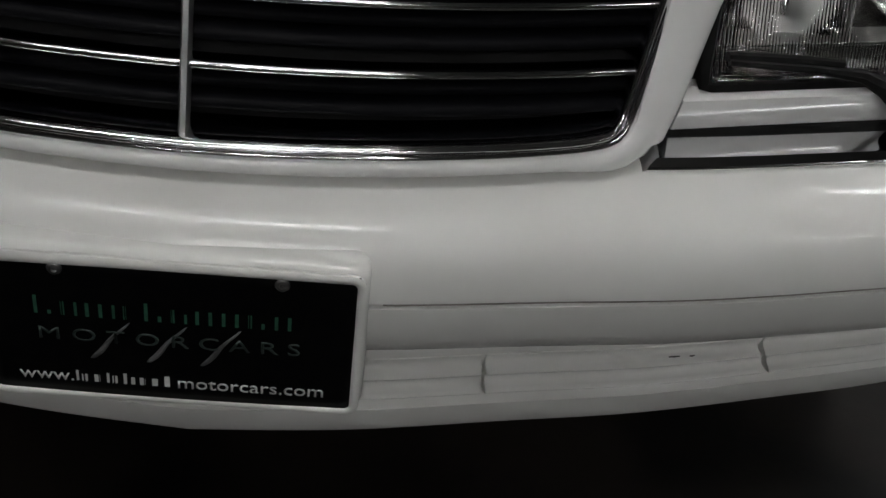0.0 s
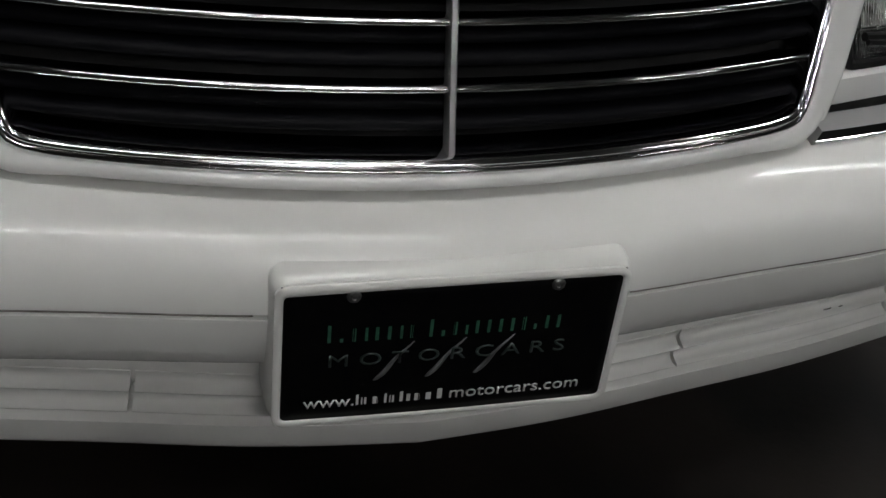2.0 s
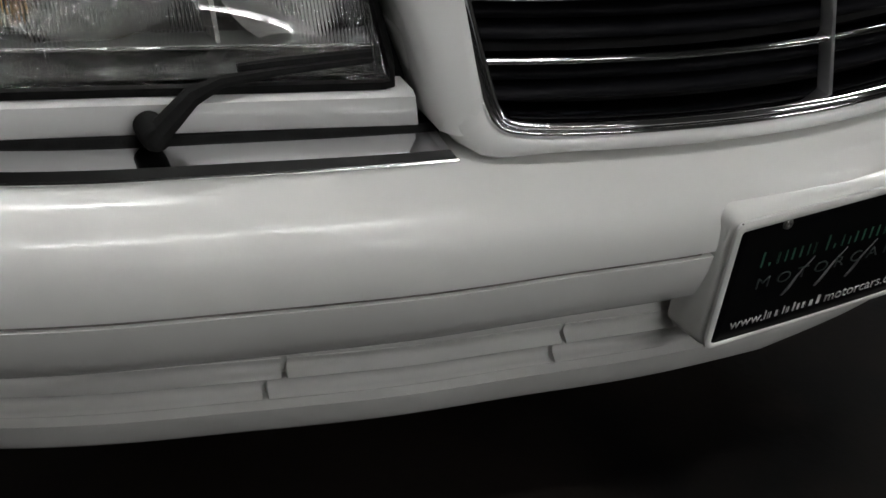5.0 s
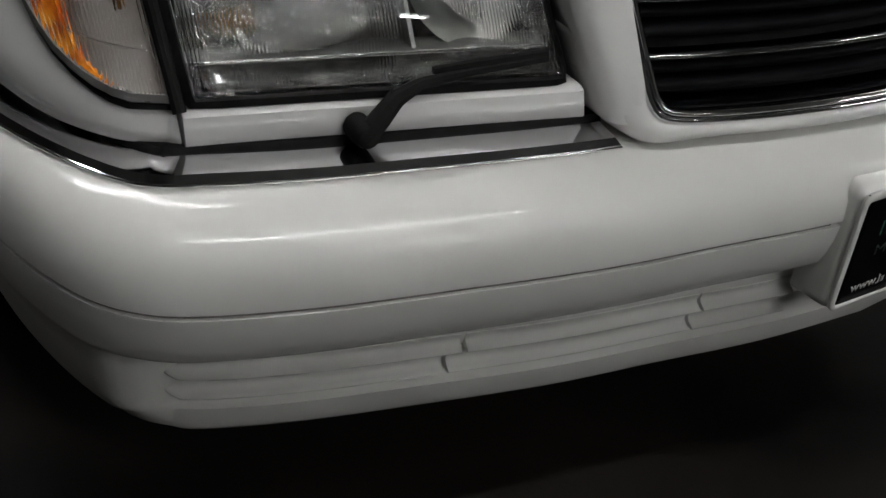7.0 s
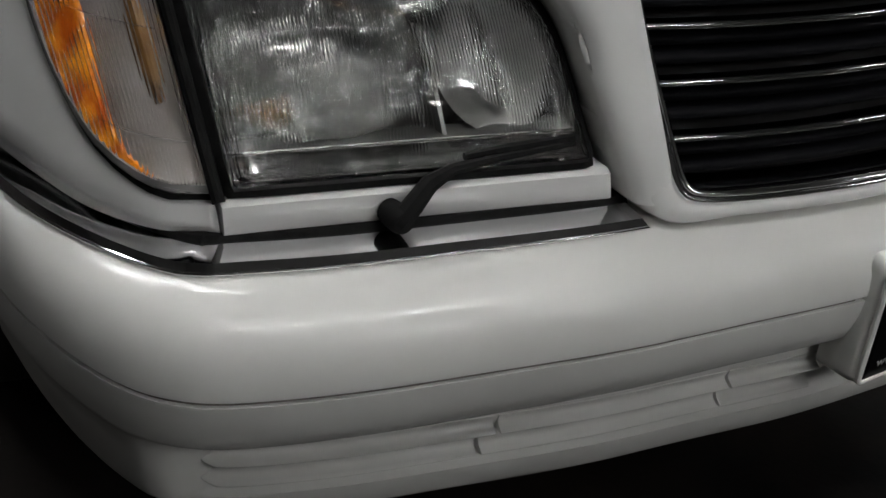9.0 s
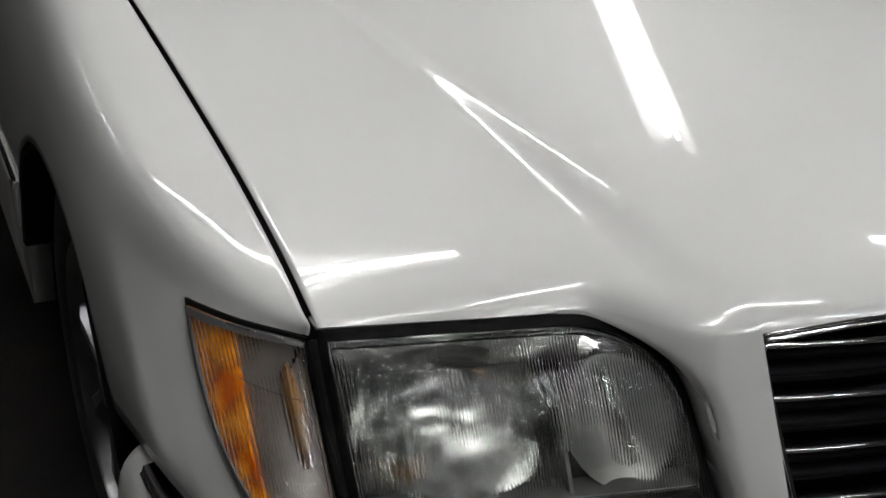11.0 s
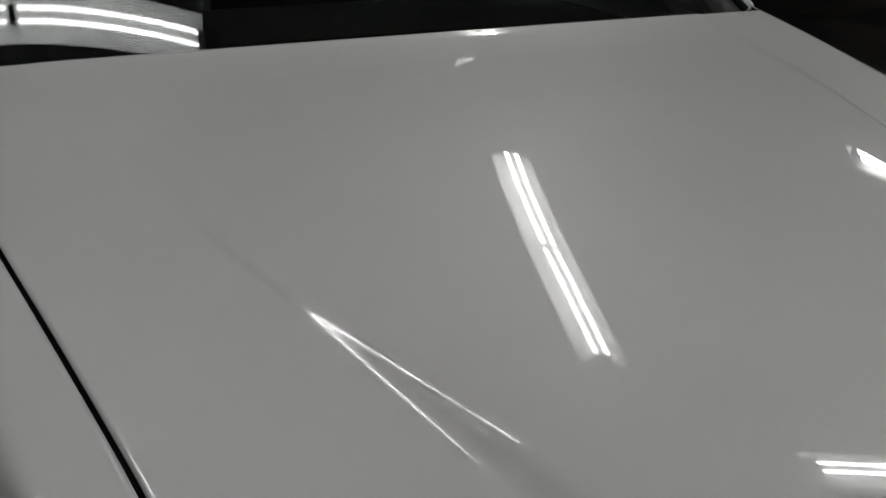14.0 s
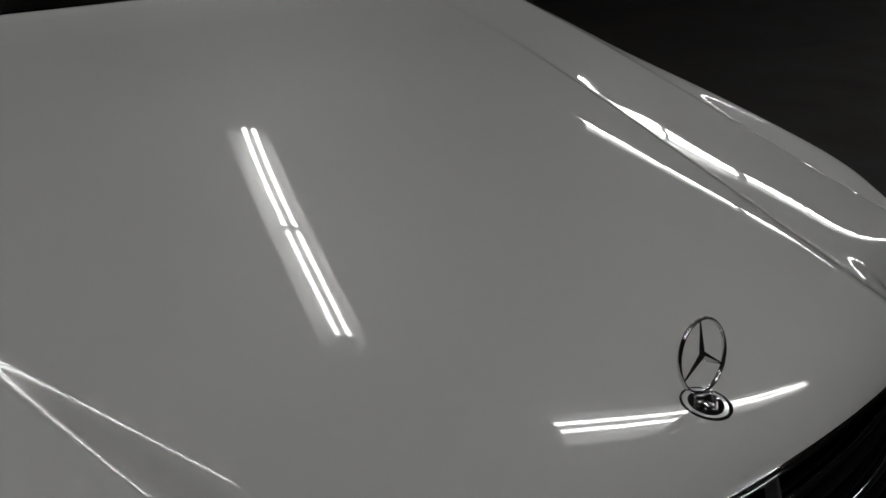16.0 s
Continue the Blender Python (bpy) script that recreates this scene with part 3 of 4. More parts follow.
# --- grille: white shell, chrome surround, bars and slats
EDGE = [(0.0, 0.5390), (0.18, 0.5405), (0.30, 0.5420), (0.338, 0.5440), (0.3565, 0.5485), (0.3645, 0.558), (0.3730, 0.587), (0.3835, 0.632), (0.3945, 0.683), (0.4045, 0.742), (0.4060, 0.756)]
TOP = [(0.4050, 0.7655), (0.4005, 0.7725), (0.391, 0.7762), (0.30, 0.7870), (0.15, 0.7965), (0.0, 0.8000)]
WIDE = [0.0185, 0.0188, 0.0195, 0.025, 0.031, 0.036, 0.041, 0.045, 0.050, 0.060, 0.070]


def resample(pts, n):
    k = polyline_knots(pts)
    return [spline(k, s) for s in np.linspace(0, k[-1][0], n)]


u_right = resample([(a[0], a[1], w) for a, w in zip(EDGE[:8], WIDE[:8])], 60)
u_path = [np.array((-p[0], p[1], p[2])) for p in reversed(u_right)] + u_right[1:]


def inplane(path, k, closed):
    n = len(path)
    a = path[(k - 1) % n] if closed else path[max(k - 1, 0)]
    b = path[(k + 1) % n] if closed else path[min(k + 1, n - 1)]
    d = np.array(b[:2]) - np.array(a[:2])
    d /= np.linalg.norm(d)
    return np.array((d[1], -d[0]))


SHELL = [(0.0, 0.012), (0.0, 0.002), (0.05, -0.003), (0.14, -0.0055), (0.45, -0.006), (0.75, -0.003), (0.92, 0.004), (1.0, 0.014), (1.02, 0.03), (1.0, 0.07)]


def shell_section(k):
    p = u_path[k]
    nrm = inplane(u_path, k, False)
    out = []
    for a, dy in SHELL:
        x, z = p[0] + nrm[0] * p[2] * a, p[1] + nrm[1] * p[2] * a
        out.append((x, grille_y(x, z) + dy + 0.006 * smooth(0.565, 0.61, z), z))
    return out


grille = part("grille", *sheet([shell_section(k) for k in range(len(u_path))]), PAINT, car, "white grille shell framing chrome bars and black slats", sharp=55, thick=0.003)

right = resample([(a[0], a[1]) for a in EDGE], 60) + resample(TOP, 40)[1:]
left = [np.array((-p[0], p[1])) for p in reversed(right)][1:-1]
loop = right + left
CHROME_RING = [(0.0015, 0.02), (0.0015, -0.001)] + [(-0.0022 + 0.0037 * math.cos(radians(a)), -0.0015 - 0.0060 * math.sin(radians(a))) for a in range(0, 181, 30)] + \
              [(-0.0100 + 0.0036 * math.cos(radians(a)), -0.0020 - 0.0064 * math.sin(radians(a))) for a in range(0, 181, 30)] + [(-0.0140, 0.0), (-0.0140, 0.035)]


def chrome_section(k):
    p = loop[k]
    nrm = inplane(loop, k, True)
    return [(p[0] + nrm[0] * a, grille_y(p[0], p[1]) + dy, p[1] + nrm[1] * a) for a, dy in CHROME_RING]


part("chrome_surround", *sheet([chrome_section(k) for k in range(len(loop))], closed_u=True), CHROME, grille, "chrome grille surround with two beads", sharp=50)


def opening(z):
    """Half width of the grille opening at a height."""
    return float(np.interp(z, [0.555, 0.60, 0.65, 0.70, 0.75, 0.79], [0.3480, 0.3620, 0.3735, 0.3845, 0.3935, 0.3985]))


def bar_net(z, half, sec, n=41, crown=0.0):
    xs = np.linspace(-half, half, n)
    return tube_net(xs, lambda k: [(xs[k], grille_y(xs[k], z) + dy, z + dz + crown * (1 - (xs[k] / half) ** 2)) for dy, dz in sec])


BAR = [(0.016, 0.0034), (0.004, 0.0036)] + [(0.003 - 0.0042 * math.cos(radians(a)), 0.0037 * math.sin(radians(a))) for a in range(75, -76, -25)] + [(0.004, -0.0036), (0.016, -0.0034)]
for z in (0.6030, 0.6550, 0.7070, 0.7590):
    part("chrome_bar", *bar_net(z, opening(z) + 0.002, BAR, crown=0.0005), CHROME, grille, "thin polished chrome bar", sharp=60)
SLAT = [(0.050, 0.0060), (0.024, 0.0062)] + [(0.020 - 0.0080 * math.cos(radians(a)), 0.0060 * math.sin(radians(a))) for a in range(80, -81, -20)] + [(0.024, -0.0062), (0.050, -0.0060)]
for z in (0.5690, 0.5860, 0.6203, 0.6377, 0.6723, 0.6897, 0.7243, 0.7417, 0.7750):
    part("slat", *bar_net(z, opening(z) + 0.004, SLAT, n=25), BLACK_GLOSS, grille, sharp=60)
spine = []
for k in range(9):
    z = 0.549 + (0.792 - 0.549) * k / 8
    y = grille_y(0, z)
    spine.append([(-0.0038, y + 0.012, z), (-0.0038, y - 0.0012, z), (-0.0022, y - 0.0035, z), (0.0022, y - 0.0035, z), (0.0038, y - 0.0012, z), (0.0038, y + 0.012, z)])
part("centre_bar", *tube_net(spine, lambda k: spine[k]), SATIN, grille, "upright satin metal centre bar", sharp=50)
back = [[(x, grille_y(x, z) + 0.055, z) for z in np.linspace(0.53, 0.80, 10)] for x in np.linspace(-0.44, 0.44, 24)]
part("radiator_screen", *sheet(back), DARK, grille, "black radiator screen", thick=0.004)

# --- hood ornament
ornament_y, ornament_z = 0.2455, hood_height(0, 0.2455)
flat = Matrix.Translation((0, ornament_y, ornament_z + 0.002)) @ pose(0, 0, 0, 9.5, 0, 0)
tilt = Matrix.Translation((0, ornament_y, ornament_z)) @ pose(0, 0, 0, -12, 0, 0)


def moved(net, m):
    return [tuple(m @ Vector(p)) for p in net[0]], net[1]


ornament = part("hood_ornament", *moved(lathe([(-0.004, 0.0001), (-0.004, 0.0275), (0.0, 0.0285), (0.002, 0.0275), (0.0025, 0.0245), (0.001, 0.0230), (0.001, 0.0195), (0.003, 0.0185), (0.004, 0.0140),
     (0.0025, 0.0130), (0.0025, 0.0105), (0.005, 0.0095), (0.0065, 0.007), (0.010, 0.0045), (0.016, 0.0035), (0.018, 0.0001)], 40, (0, 0, 0), "z"), flat), CHROME, car,
     "upright chrome ring ornament on a round base", sharp=30)
RO = 0.0372
circle = [(RO * math.sin(2 * math.pi * i / 48), 0, 0.0165 + RO + RO * math.cos(2 * math.pi * i / 48)) for i in range(48)]
ring_rows = []
for i in range(48):
    a = 2 * math.pi * i / 48
    c = Vector(circle[i])
    rad = Vector((math.sin(a), 0, math.cos(a)))
    ring_rows.append([c + rad * 0.0020 * math.cos(2 * math.pi * j / 10) + Vector((0, 1, 0)) * 0.0026 * math.sin(2 * math.pi * j / 10) for j in range(10)])
part("ring", *moved(sheet(ring_rows, closed_u=True, closed_v=True), tilt), CHROME, ornament)
for deg in (0, 120, 240):
    a = radians(deg)
    rad, side, c = Vector((math.sin(a), 0, math.cos(a))), Vector((math.cos(a), 0, -math.sin(a))), Vector((0, 0, 0.0165 + RO))
    base = [c + side * 0.0052 - rad * 0.003, c + Vector((0, -0.0036, 0)), c - side * 0.0052 - rad * 0.003, c + Vector((0, 0.0036, 0))]
    tip = [c + rad * RO + side * 0.0008, c + rad * RO + Vector((0, -0.0008, 0)), c + rad * RO - side * 0.0008, c + rad * RO + Vector((0, 0.0008, 0))]
    part("spoke", *moved(tube_net([0, 1], lambda k: [base, tip][k]), tilt), CHROME, ornament, sharp=20)

# --- headlamps (built for the car's right side, then mirrored)
Z_ROWS = [0.582, 0.592, 0.604, 0.62, 0.635, 0.65] + [0.66 + 0.093 * math.sin(radians(d)) ** 0.8 for d in np.linspace(6, 90, 18)]
GLASS_OUT = [(0.582, 0.777), (0.753, 0.783)]


def glass_in(z):
    u = min(1.0, max(0.0, (z - 0.66) / 0.093))
    return 0.4475 + 0.1 * (z - 0.66) + 0.115 * (1 - (1 - u ** 2.5) ** 0.4)


def glass_out(z):
    return float(np.interp(z, [a for a, _ in GLASS_OUT], [b for _, b in GLASS_OUT]))


def lamp_loop(grow):
    """The outline of the lamp glass, grown outwards by some metres."""
    pts = [(glass_in(z), z) for z in np.linspace(0.582, 0.65, 8)] + [lamp_corner(d, 0.0) for d in np.linspace(0, 89.5, 34)] + [(x, 0.753) for x in np.linspace(0.60, 0.783, 11)] + \
          [(glass_out(z), z) for z in np.linspace(0.745, 0.586, 12)] + [(x, 0.582) for x in np.linspace(0.777, 0.445, 18)]
    out = []
    n = len(pts)
    for k in range(n):
        a, b = np.array(pts[(k - 2) % n]), np.array(pts[(k + 2) % n])
        d = (b - a) / np.linalg.norm(b - a)
        out.append((pts[k][0] - d[1] * grow, pts[k][1] + d[0] * grow))
    return out


def ring_net(rows_2d, depths):
    rows = [[(-x, lamp_y(x, z) + dy, z) for x, z in row] for row, dy in zip(rows_2d, depths)]
    return sheet(rows, closed_v=True)


def bowl(cx, cz, rx, rz, depth, y_in, n=28, m=9):
    """A hollow lamp reflector."""
    rows = []
    for i in range(m + 1):
        r = i / m
        row = []
        for j in range(n):
            a = 2 * math.pi * j / n
            x, z = cx + rx * r * math.cos(a), cz + rz * r * math.sin(a)
            row.append((-x, lamp_y(x, z) + y_in + depth * (1 - r * r), z))
        rows.append(row)
    return sheet(rows, closed_v=True)


for mir in (False, True):
    rows = []
    for z in Z_ROWS:
        a, b = glass_in(z), glass_out(z)
        rows.append([(-(a + (b - a) * k / 16), lamp_y(a + (b - a) * k / 16, z) - 0.004 - 0.010 * math.sin(math.pi * k / 16) * math.sin(math.pi * (z - 0.582) / 0.171), z) for k in range(17)])
    head = part("headlamp", *ring_net([lamp_loop(0.0005), lamp_loop(0.001), lamp_loop(0.003), lamp_loop(0.010), lamp_loop(0.0125), lamp_loop(0.0125)],
                                      [0.03, -0.004, -0.006, -0.002, 0.004, 0.05]), RUBBER, car, "clear glass headlamp in a black rubber surround", sharp=50, mirror=mir)
    lens = part("lens", *sheet(rows), LENS_GLASS, head, "fluted clear glass lens", sharp=60, thick=-0.004, mirror=mir)
    lens.visible_shadow = False
    part("bead", *ring_net([lamp_loop(-0.001), lamp_loop(-0.001), lamp_loop(-0.004), lamp_loop(-0.004)], [-0.004, -0.0085, -0.0085, -0.004]), LENS_GLASS, head, "moulded glass rim", sharp=50, mirror=mir).visible_shadow = False
    part("shell", *ring_net([lamp_loop(0.0), lamp_loop(-0.004), lamp_loop(-0.012), lamp_loop(-0.03), lamp_loop(-0.08)], [0.0, 0.03, 0.075, 0.095, 0.10]), LAMP_SHELL, head, "silver lamp shell", mirror=mir)
    part("sidelight_bulb", *lathe([(-0.012, 0.0001), (-0.010, 0.005), (0.010, 0.006), (0.02, 0.005)], 12, (-0.716, lamp_y(0.716, 0.628) + 0.025, 0.628), "y"), BULB_AMBER, head, "small amber bulb", mirror=mir)
    bar = [(-x, lamp_y(x, 0.690) + 0.012, 0.690 + 0.006 * math.sin(math.pi * (x - 0.585) / 0.15)) for x in np.linspace(0.585, 0.735, 9)]
    part("cutoff_bar", *rod(bar, 0.0013, 8), CHROME, head, "bright bar across the reflector", mirror=mir)
    ledge = [(-x, lamp_y(x, 0.722) + 0.003, 0.722 + 0.004 * (0.775 - x)) for x in np.linspace(0.600, 0.772, 9)]
    part("lens_line", *rod(ledge, 0.0009, 6), CHROME, head, "bright moulded line in the lens", mirror=mir)
    # Silver rod added to imitate a ceiling light's upright reflection in this bowl.
    tube = [(-x, lamp_y(x, z) + 0.016, z) for x, z in ((0.524, 0.708), (0.518, 0.690), (0.510, 0.655), (0.503, 0.622))]
    part("bulb_shield", *rod(tube, [0.004, 0.007, 0.008, 0.005], 12), REFLECTOR, head, "silver bulb shield in the second reflector", mirror=mir)
    part("reflector", *bowl(0.672, 0.672, 0.098, 0.066, 0.07, 0.012), REFLECTOR, head, "bright main reflector", mirror=mir)
    part("reflector", *bowl(0.512, 0.660, 0.056, 0.060, 0.05, 0.014), REFLECTOR_SATIN, head, "bright second reflector", mirror=mir)
    for cx, cz in ((0.672, 0.672), (0.512, 0.660)):
        yb = lamp_y(cx, cz)
        part("bulb", *lathe([(0.0, 0.0001), (0.002, 0.006), (0.02, 0.009), (0.05, 0.009), (0.065, 0.012)], 14, (-cx, yb + 0.008, cz), "y"), CHROME, head, mirror=mir)
    # moulded shelf along the foot of the lens and the upright between the bowls
    shelf = [[(-x, lamp_y(x, z) + dy, z) for z, dy in ((0.6030, 0.002), (0.6030, 0.03), (0.6060, 0.03), (0.6060, 0.002))] for x in np.linspace(0.446, 0.775, 12)]
    part("shelf", *tube_net(shelf, lambda k: shelf[k]), HOUSING, head, "dark moulded shelf", sharp=30, mirror=mir)
    rim = [(-x, lamp_y(x, 0.6045) + 0.0018, 0.6045) for x in np.linspace(0.447, 0.774, 12)]
    part("shelf_edge", *rod(rim, 0.0011, 6), CHROME, head, "bright edge of the shelf", mirror=mir)
    post = [[(-x, lamp_y(x, z) + dy, z) for x, dy in ((0.5705, 0.006), (0.5705, 0.04), (0.5745, 0.04), (0.5745, 0.006))] for z in np.linspace(0.606, 0.690, 8)]
    part("divider", *tube_net(post, lambda k: post[k]), HOUSING, head, sharp=30, mirror=mir)

    # white filler strip below the lamp
    strip = []
    for k in range(25):
        x = 0.4120 + (0.7885 - 0.4120) * k / 24
        xt = 0.4170 + (0.7905 - 0.4170) * k / 24
        yb, yt = lamp_y(x, 0.572) - 0.006, lamp_y(xt, 0.572) - 0.005
        strip.append([(-x, yb + 0.03, 0.5375), (-x, yb + 0.002, 0.5370), (-x, yb, 0.5395), (-xt, yt - 0.001, 0.5665), (-xt, yt + 0.004, 0.5705), (-xt, yt + 0.03, 0.5712)])
    part("lamp_filler", *tube_net(strip, lambda k: strip[k]), PAINT, car, "white painted strip below the headlamp", sharp=45, mirror=mir)

    # headlamp wiper
    hub = (-0.640, lamp_y(0.640, 0.572) - 0.018, 0.549)
    wiper = part("headlamp_wiper", *lathe([(0.012, 0.0001), (0.012, 0.0125), (0.0, 0.0135), (-0.012, 0.013), (-0.017, 0.011), (-0.018, 0.0001)], 18, hub, "y"), RUBBER, car, "black headlamp wiper arm", mirror=mir)
    arm = [(-0.644, hub[1] - 0.010, 0.545), (-0.628, hub[1] - 0.010, 0.562), (-0.608, hub[1] - 0.004, 0.577), (-0.582, lamp_y(0.582, 0.586) - 0.016, 0.587), (-0.535, lamp_y(0.535, 0.592) - 0.014, 0.592), (-0.454, lamp_y(0.454, 0.598) - 0.012, 0.5985)]
    part("arm", *rod(arm, [0.0110, 0.0105, 0.0092, 0.0062, 0.004, 0.003], 8), RUBBER, wiper, mirror=mir)
    blade = [(-x, lamp_y(x, z) - 0.009, z) for x, z in ((0.565, 0.5935), (0.53, 0.5965), (0.452, 0.602))]
    part("blade", *rod(blade, [0.0040, 0.0052, 0.0048], 8), RUBBER, wiper, mirror=mir)

# --- front fenders: columns of (foot, low, middle, shoulder, shut line)
COLS = [
    (0.00, [(-0.7900, 0.267, 0.5375), (-0.7930, 0.274, 0.5700), (-0.7960, 0.392, 0.7450), (-0.7970, 0.39, 0.7580), (-0.7985, 0.3885, 0.7660)]),
    (0.07, [(-0.8400, 0.295, 0.5400), (-0.8430, 0.302, 0.5700), (-0.8420, 0.446, 0.7425), (-0.8252, 0.438, 0.7672), (-0.7960, 0.44, 0.7798)]),
    (0.14, [(-0.8800, 0.35, 0.5430), (-0.8820, 0.357, 0.5720), (-0.8780, 0.509, 0.7380), (-0.8569, 0.505, 0.7867), (-0.7966, 0.505, 0.7954)]),
    (0.22, [(-0.9080, 0.425, 0.5500), (-0.9100, 0.43, 0.5800), (-0.9060, 0.585, 0.7420), (-0.8795, 0.582, 0.8094), (-0.7992, 0.585, 0.8143)]),
    (0.31, [(-0.9300, 0.52, 0.5520), (-0.9320, 0.525, 0.6000), (-0.9240, 0.67, 0.7520), (-0.8936, 0.67, 0.8277), (-0.8037, 0.67, 0.8341)]),
    (0.51, [(-0.9430, 0.87, 0.4500), (-0.9430, 0.87, 0.6200), (-0.9340, 0.87, 0.7760), (-0.9048, 0.87, 0.8625), (-0.8185, 0.87, 0.8793)]),
    (0.76, [(-0.9440, 1.1, 0.4500), (-0.9440, 1.1, 0.6400), (-0.9320, 1.1, 0.8050), (-0.9027, 1.1, 0.9004), (-0.8359, 1.1, 0.9287)]),
    (0.96, [(-0.9440, 1.3, 0.4500), (-0.9430, 1.3, 0.6600), (-0.9310, 1.3, 0.8450), (-0.9032, 1.3, 0.9407), (-0.8455, 1.3, 0.9690)]),
    (1.145, [(-0.9440, 1.54, 0.4500), (-0.9430, 1.54, 0.6800), (-0.9310, 1.545, 0.8700), (-0.9081, 1.555, 0.9819), (-0.8455, 1.545, 1.0150)]),
    (1.215, [(-0.944, 1.600, 0.450), (-0.943, 1.600, 0.680), (-0.933, 1.600, 0.8700), (-0.922, 1.604, 0.962), (-0.9060, 1.612, 1.0080)]),
    (1.28, [(-0.944, 1.632, 0.450), (-0.943, 1.632, 0.680), (-0.936, 1.632, 0.8700), (-0.928, 1.632, 0.945), (-0.922, 1.628, 0.962)])]
ARCH_Y, ARCH_Z, ARCH_R = 0.955, 0.325, 0.360


def fender_column(u):
    flat = [(a, *[c for p in pts for c in p]) for a, pts in COLS]
    vals = spline(flat, u).reshape(5, 3)
    return polyline_knots(vals)


def fender_point(u, t):
    """t from 0 at the foot to 1 at the shut line, cut off by the wheel arch."""
    k = fender_column(u)
    total = k[-1][0]
    s0 = 0.0
    y = k[1][2]
    if abs(y - ARCH_Y) < ARCH_R:
        zb = ARCH_Z + math.sqrt(ARCH_R**2 - (y - ARCH_Y) ** 2)
        for _ in range(3):
            lo, hi = 0.0, total
            for _ in range(30):
                mid = (lo + hi) / 2
                p = spline(k, mid)
                dy = min(abs(p[1] - ARCH_Y), ARCH_R)
                if p[2] < ARCH_Z + math.sqrt(ARCH_R**2 - dy**2):
                    lo = mid
                else:
                    hi = mid
            s0 = lo
            break
    return spline(k, s0 + (total - s0) * t)


us = np.concatenate([np.linspace(0, 0.31, 32), np.linspace(0.32, 0.80, 44), np.linspace(0.82, 1.28, 26)])
tts = np.concatenate([np.linspace(0, 0.6, 16), np.linspace(0.63, 1.0, 22)])
fender_net = sheet([[fender_point(u, t) for t in tts] for u in us])


def signal_width(h):
    """How far the signal lamp reaches round the corner, from foot (0) to top (1)."""
    return float(np.interp(h, [0, 0.02, 0.07, 0.15, 0.28, 0.45, 0.65, 1.0], [0.045, 0.062, 0.085, 0.106, 0.122, 0.132, 0.138, 0.140]))


def fender_at_z(u, z):
    k = fender_column(u)
    lo, hi = 0.0, k[2][0] * 1.1
    for _ in range(28):
        mid = (lo + hi) / 2
        lo, hi = (mid, hi) if spline(k, mid)[2] < z else (lo, mid)
    return spline(k, lo)


def fender_out(u, z, o):
    """A point of the fender pushed out by o."""
    p = fender_at_z(u, z)
    a, b, c = fender_at_z(u + 0.004, z), fender_at_z(max(u - 0.004, 0), z), fender_at_z(u, z + 0.004)
    nrm = np.cross(np.array(a) - np.array(b), np.array(c) - np.array(p))
    nrm /= np.linalg.norm(nrm)
    if nrm[1] > 0 and nrm[0] > 0 or nrm[0] > 0.2:
        nrm = -nrm
    return np.array(p) + nrm * o


def signal_outline(grow):
    hs = [0.0, 0.02, 0.05, 0.1, 0.17, 0.25, 0.35, 0.45, 0.58, 0.72, 0.86, 1.0]
    z0, z1 = 0.573 - grow, 0.748 + grow
    pts = []
    for h in hs:
        pts.append((signal_width(h) + grow * 0.9, z0 + (z1 - 0.012 * 1.0 - z0) * h))
    top = [(signal_width(1.0) * (1 - k / 8) + grow * 0.9 * (1 - k / 8), z1 - 0.012 * (1 - k / 8)) for k in range(1, 9)]
    side = [(0.0025, z1 + (z0 - z1) * k / 9) for k in range(1, 10)]
    foot = [(signal_width(0) * k / 5, z0) for k in range(1, 5)]
    return pts + top + side + foot


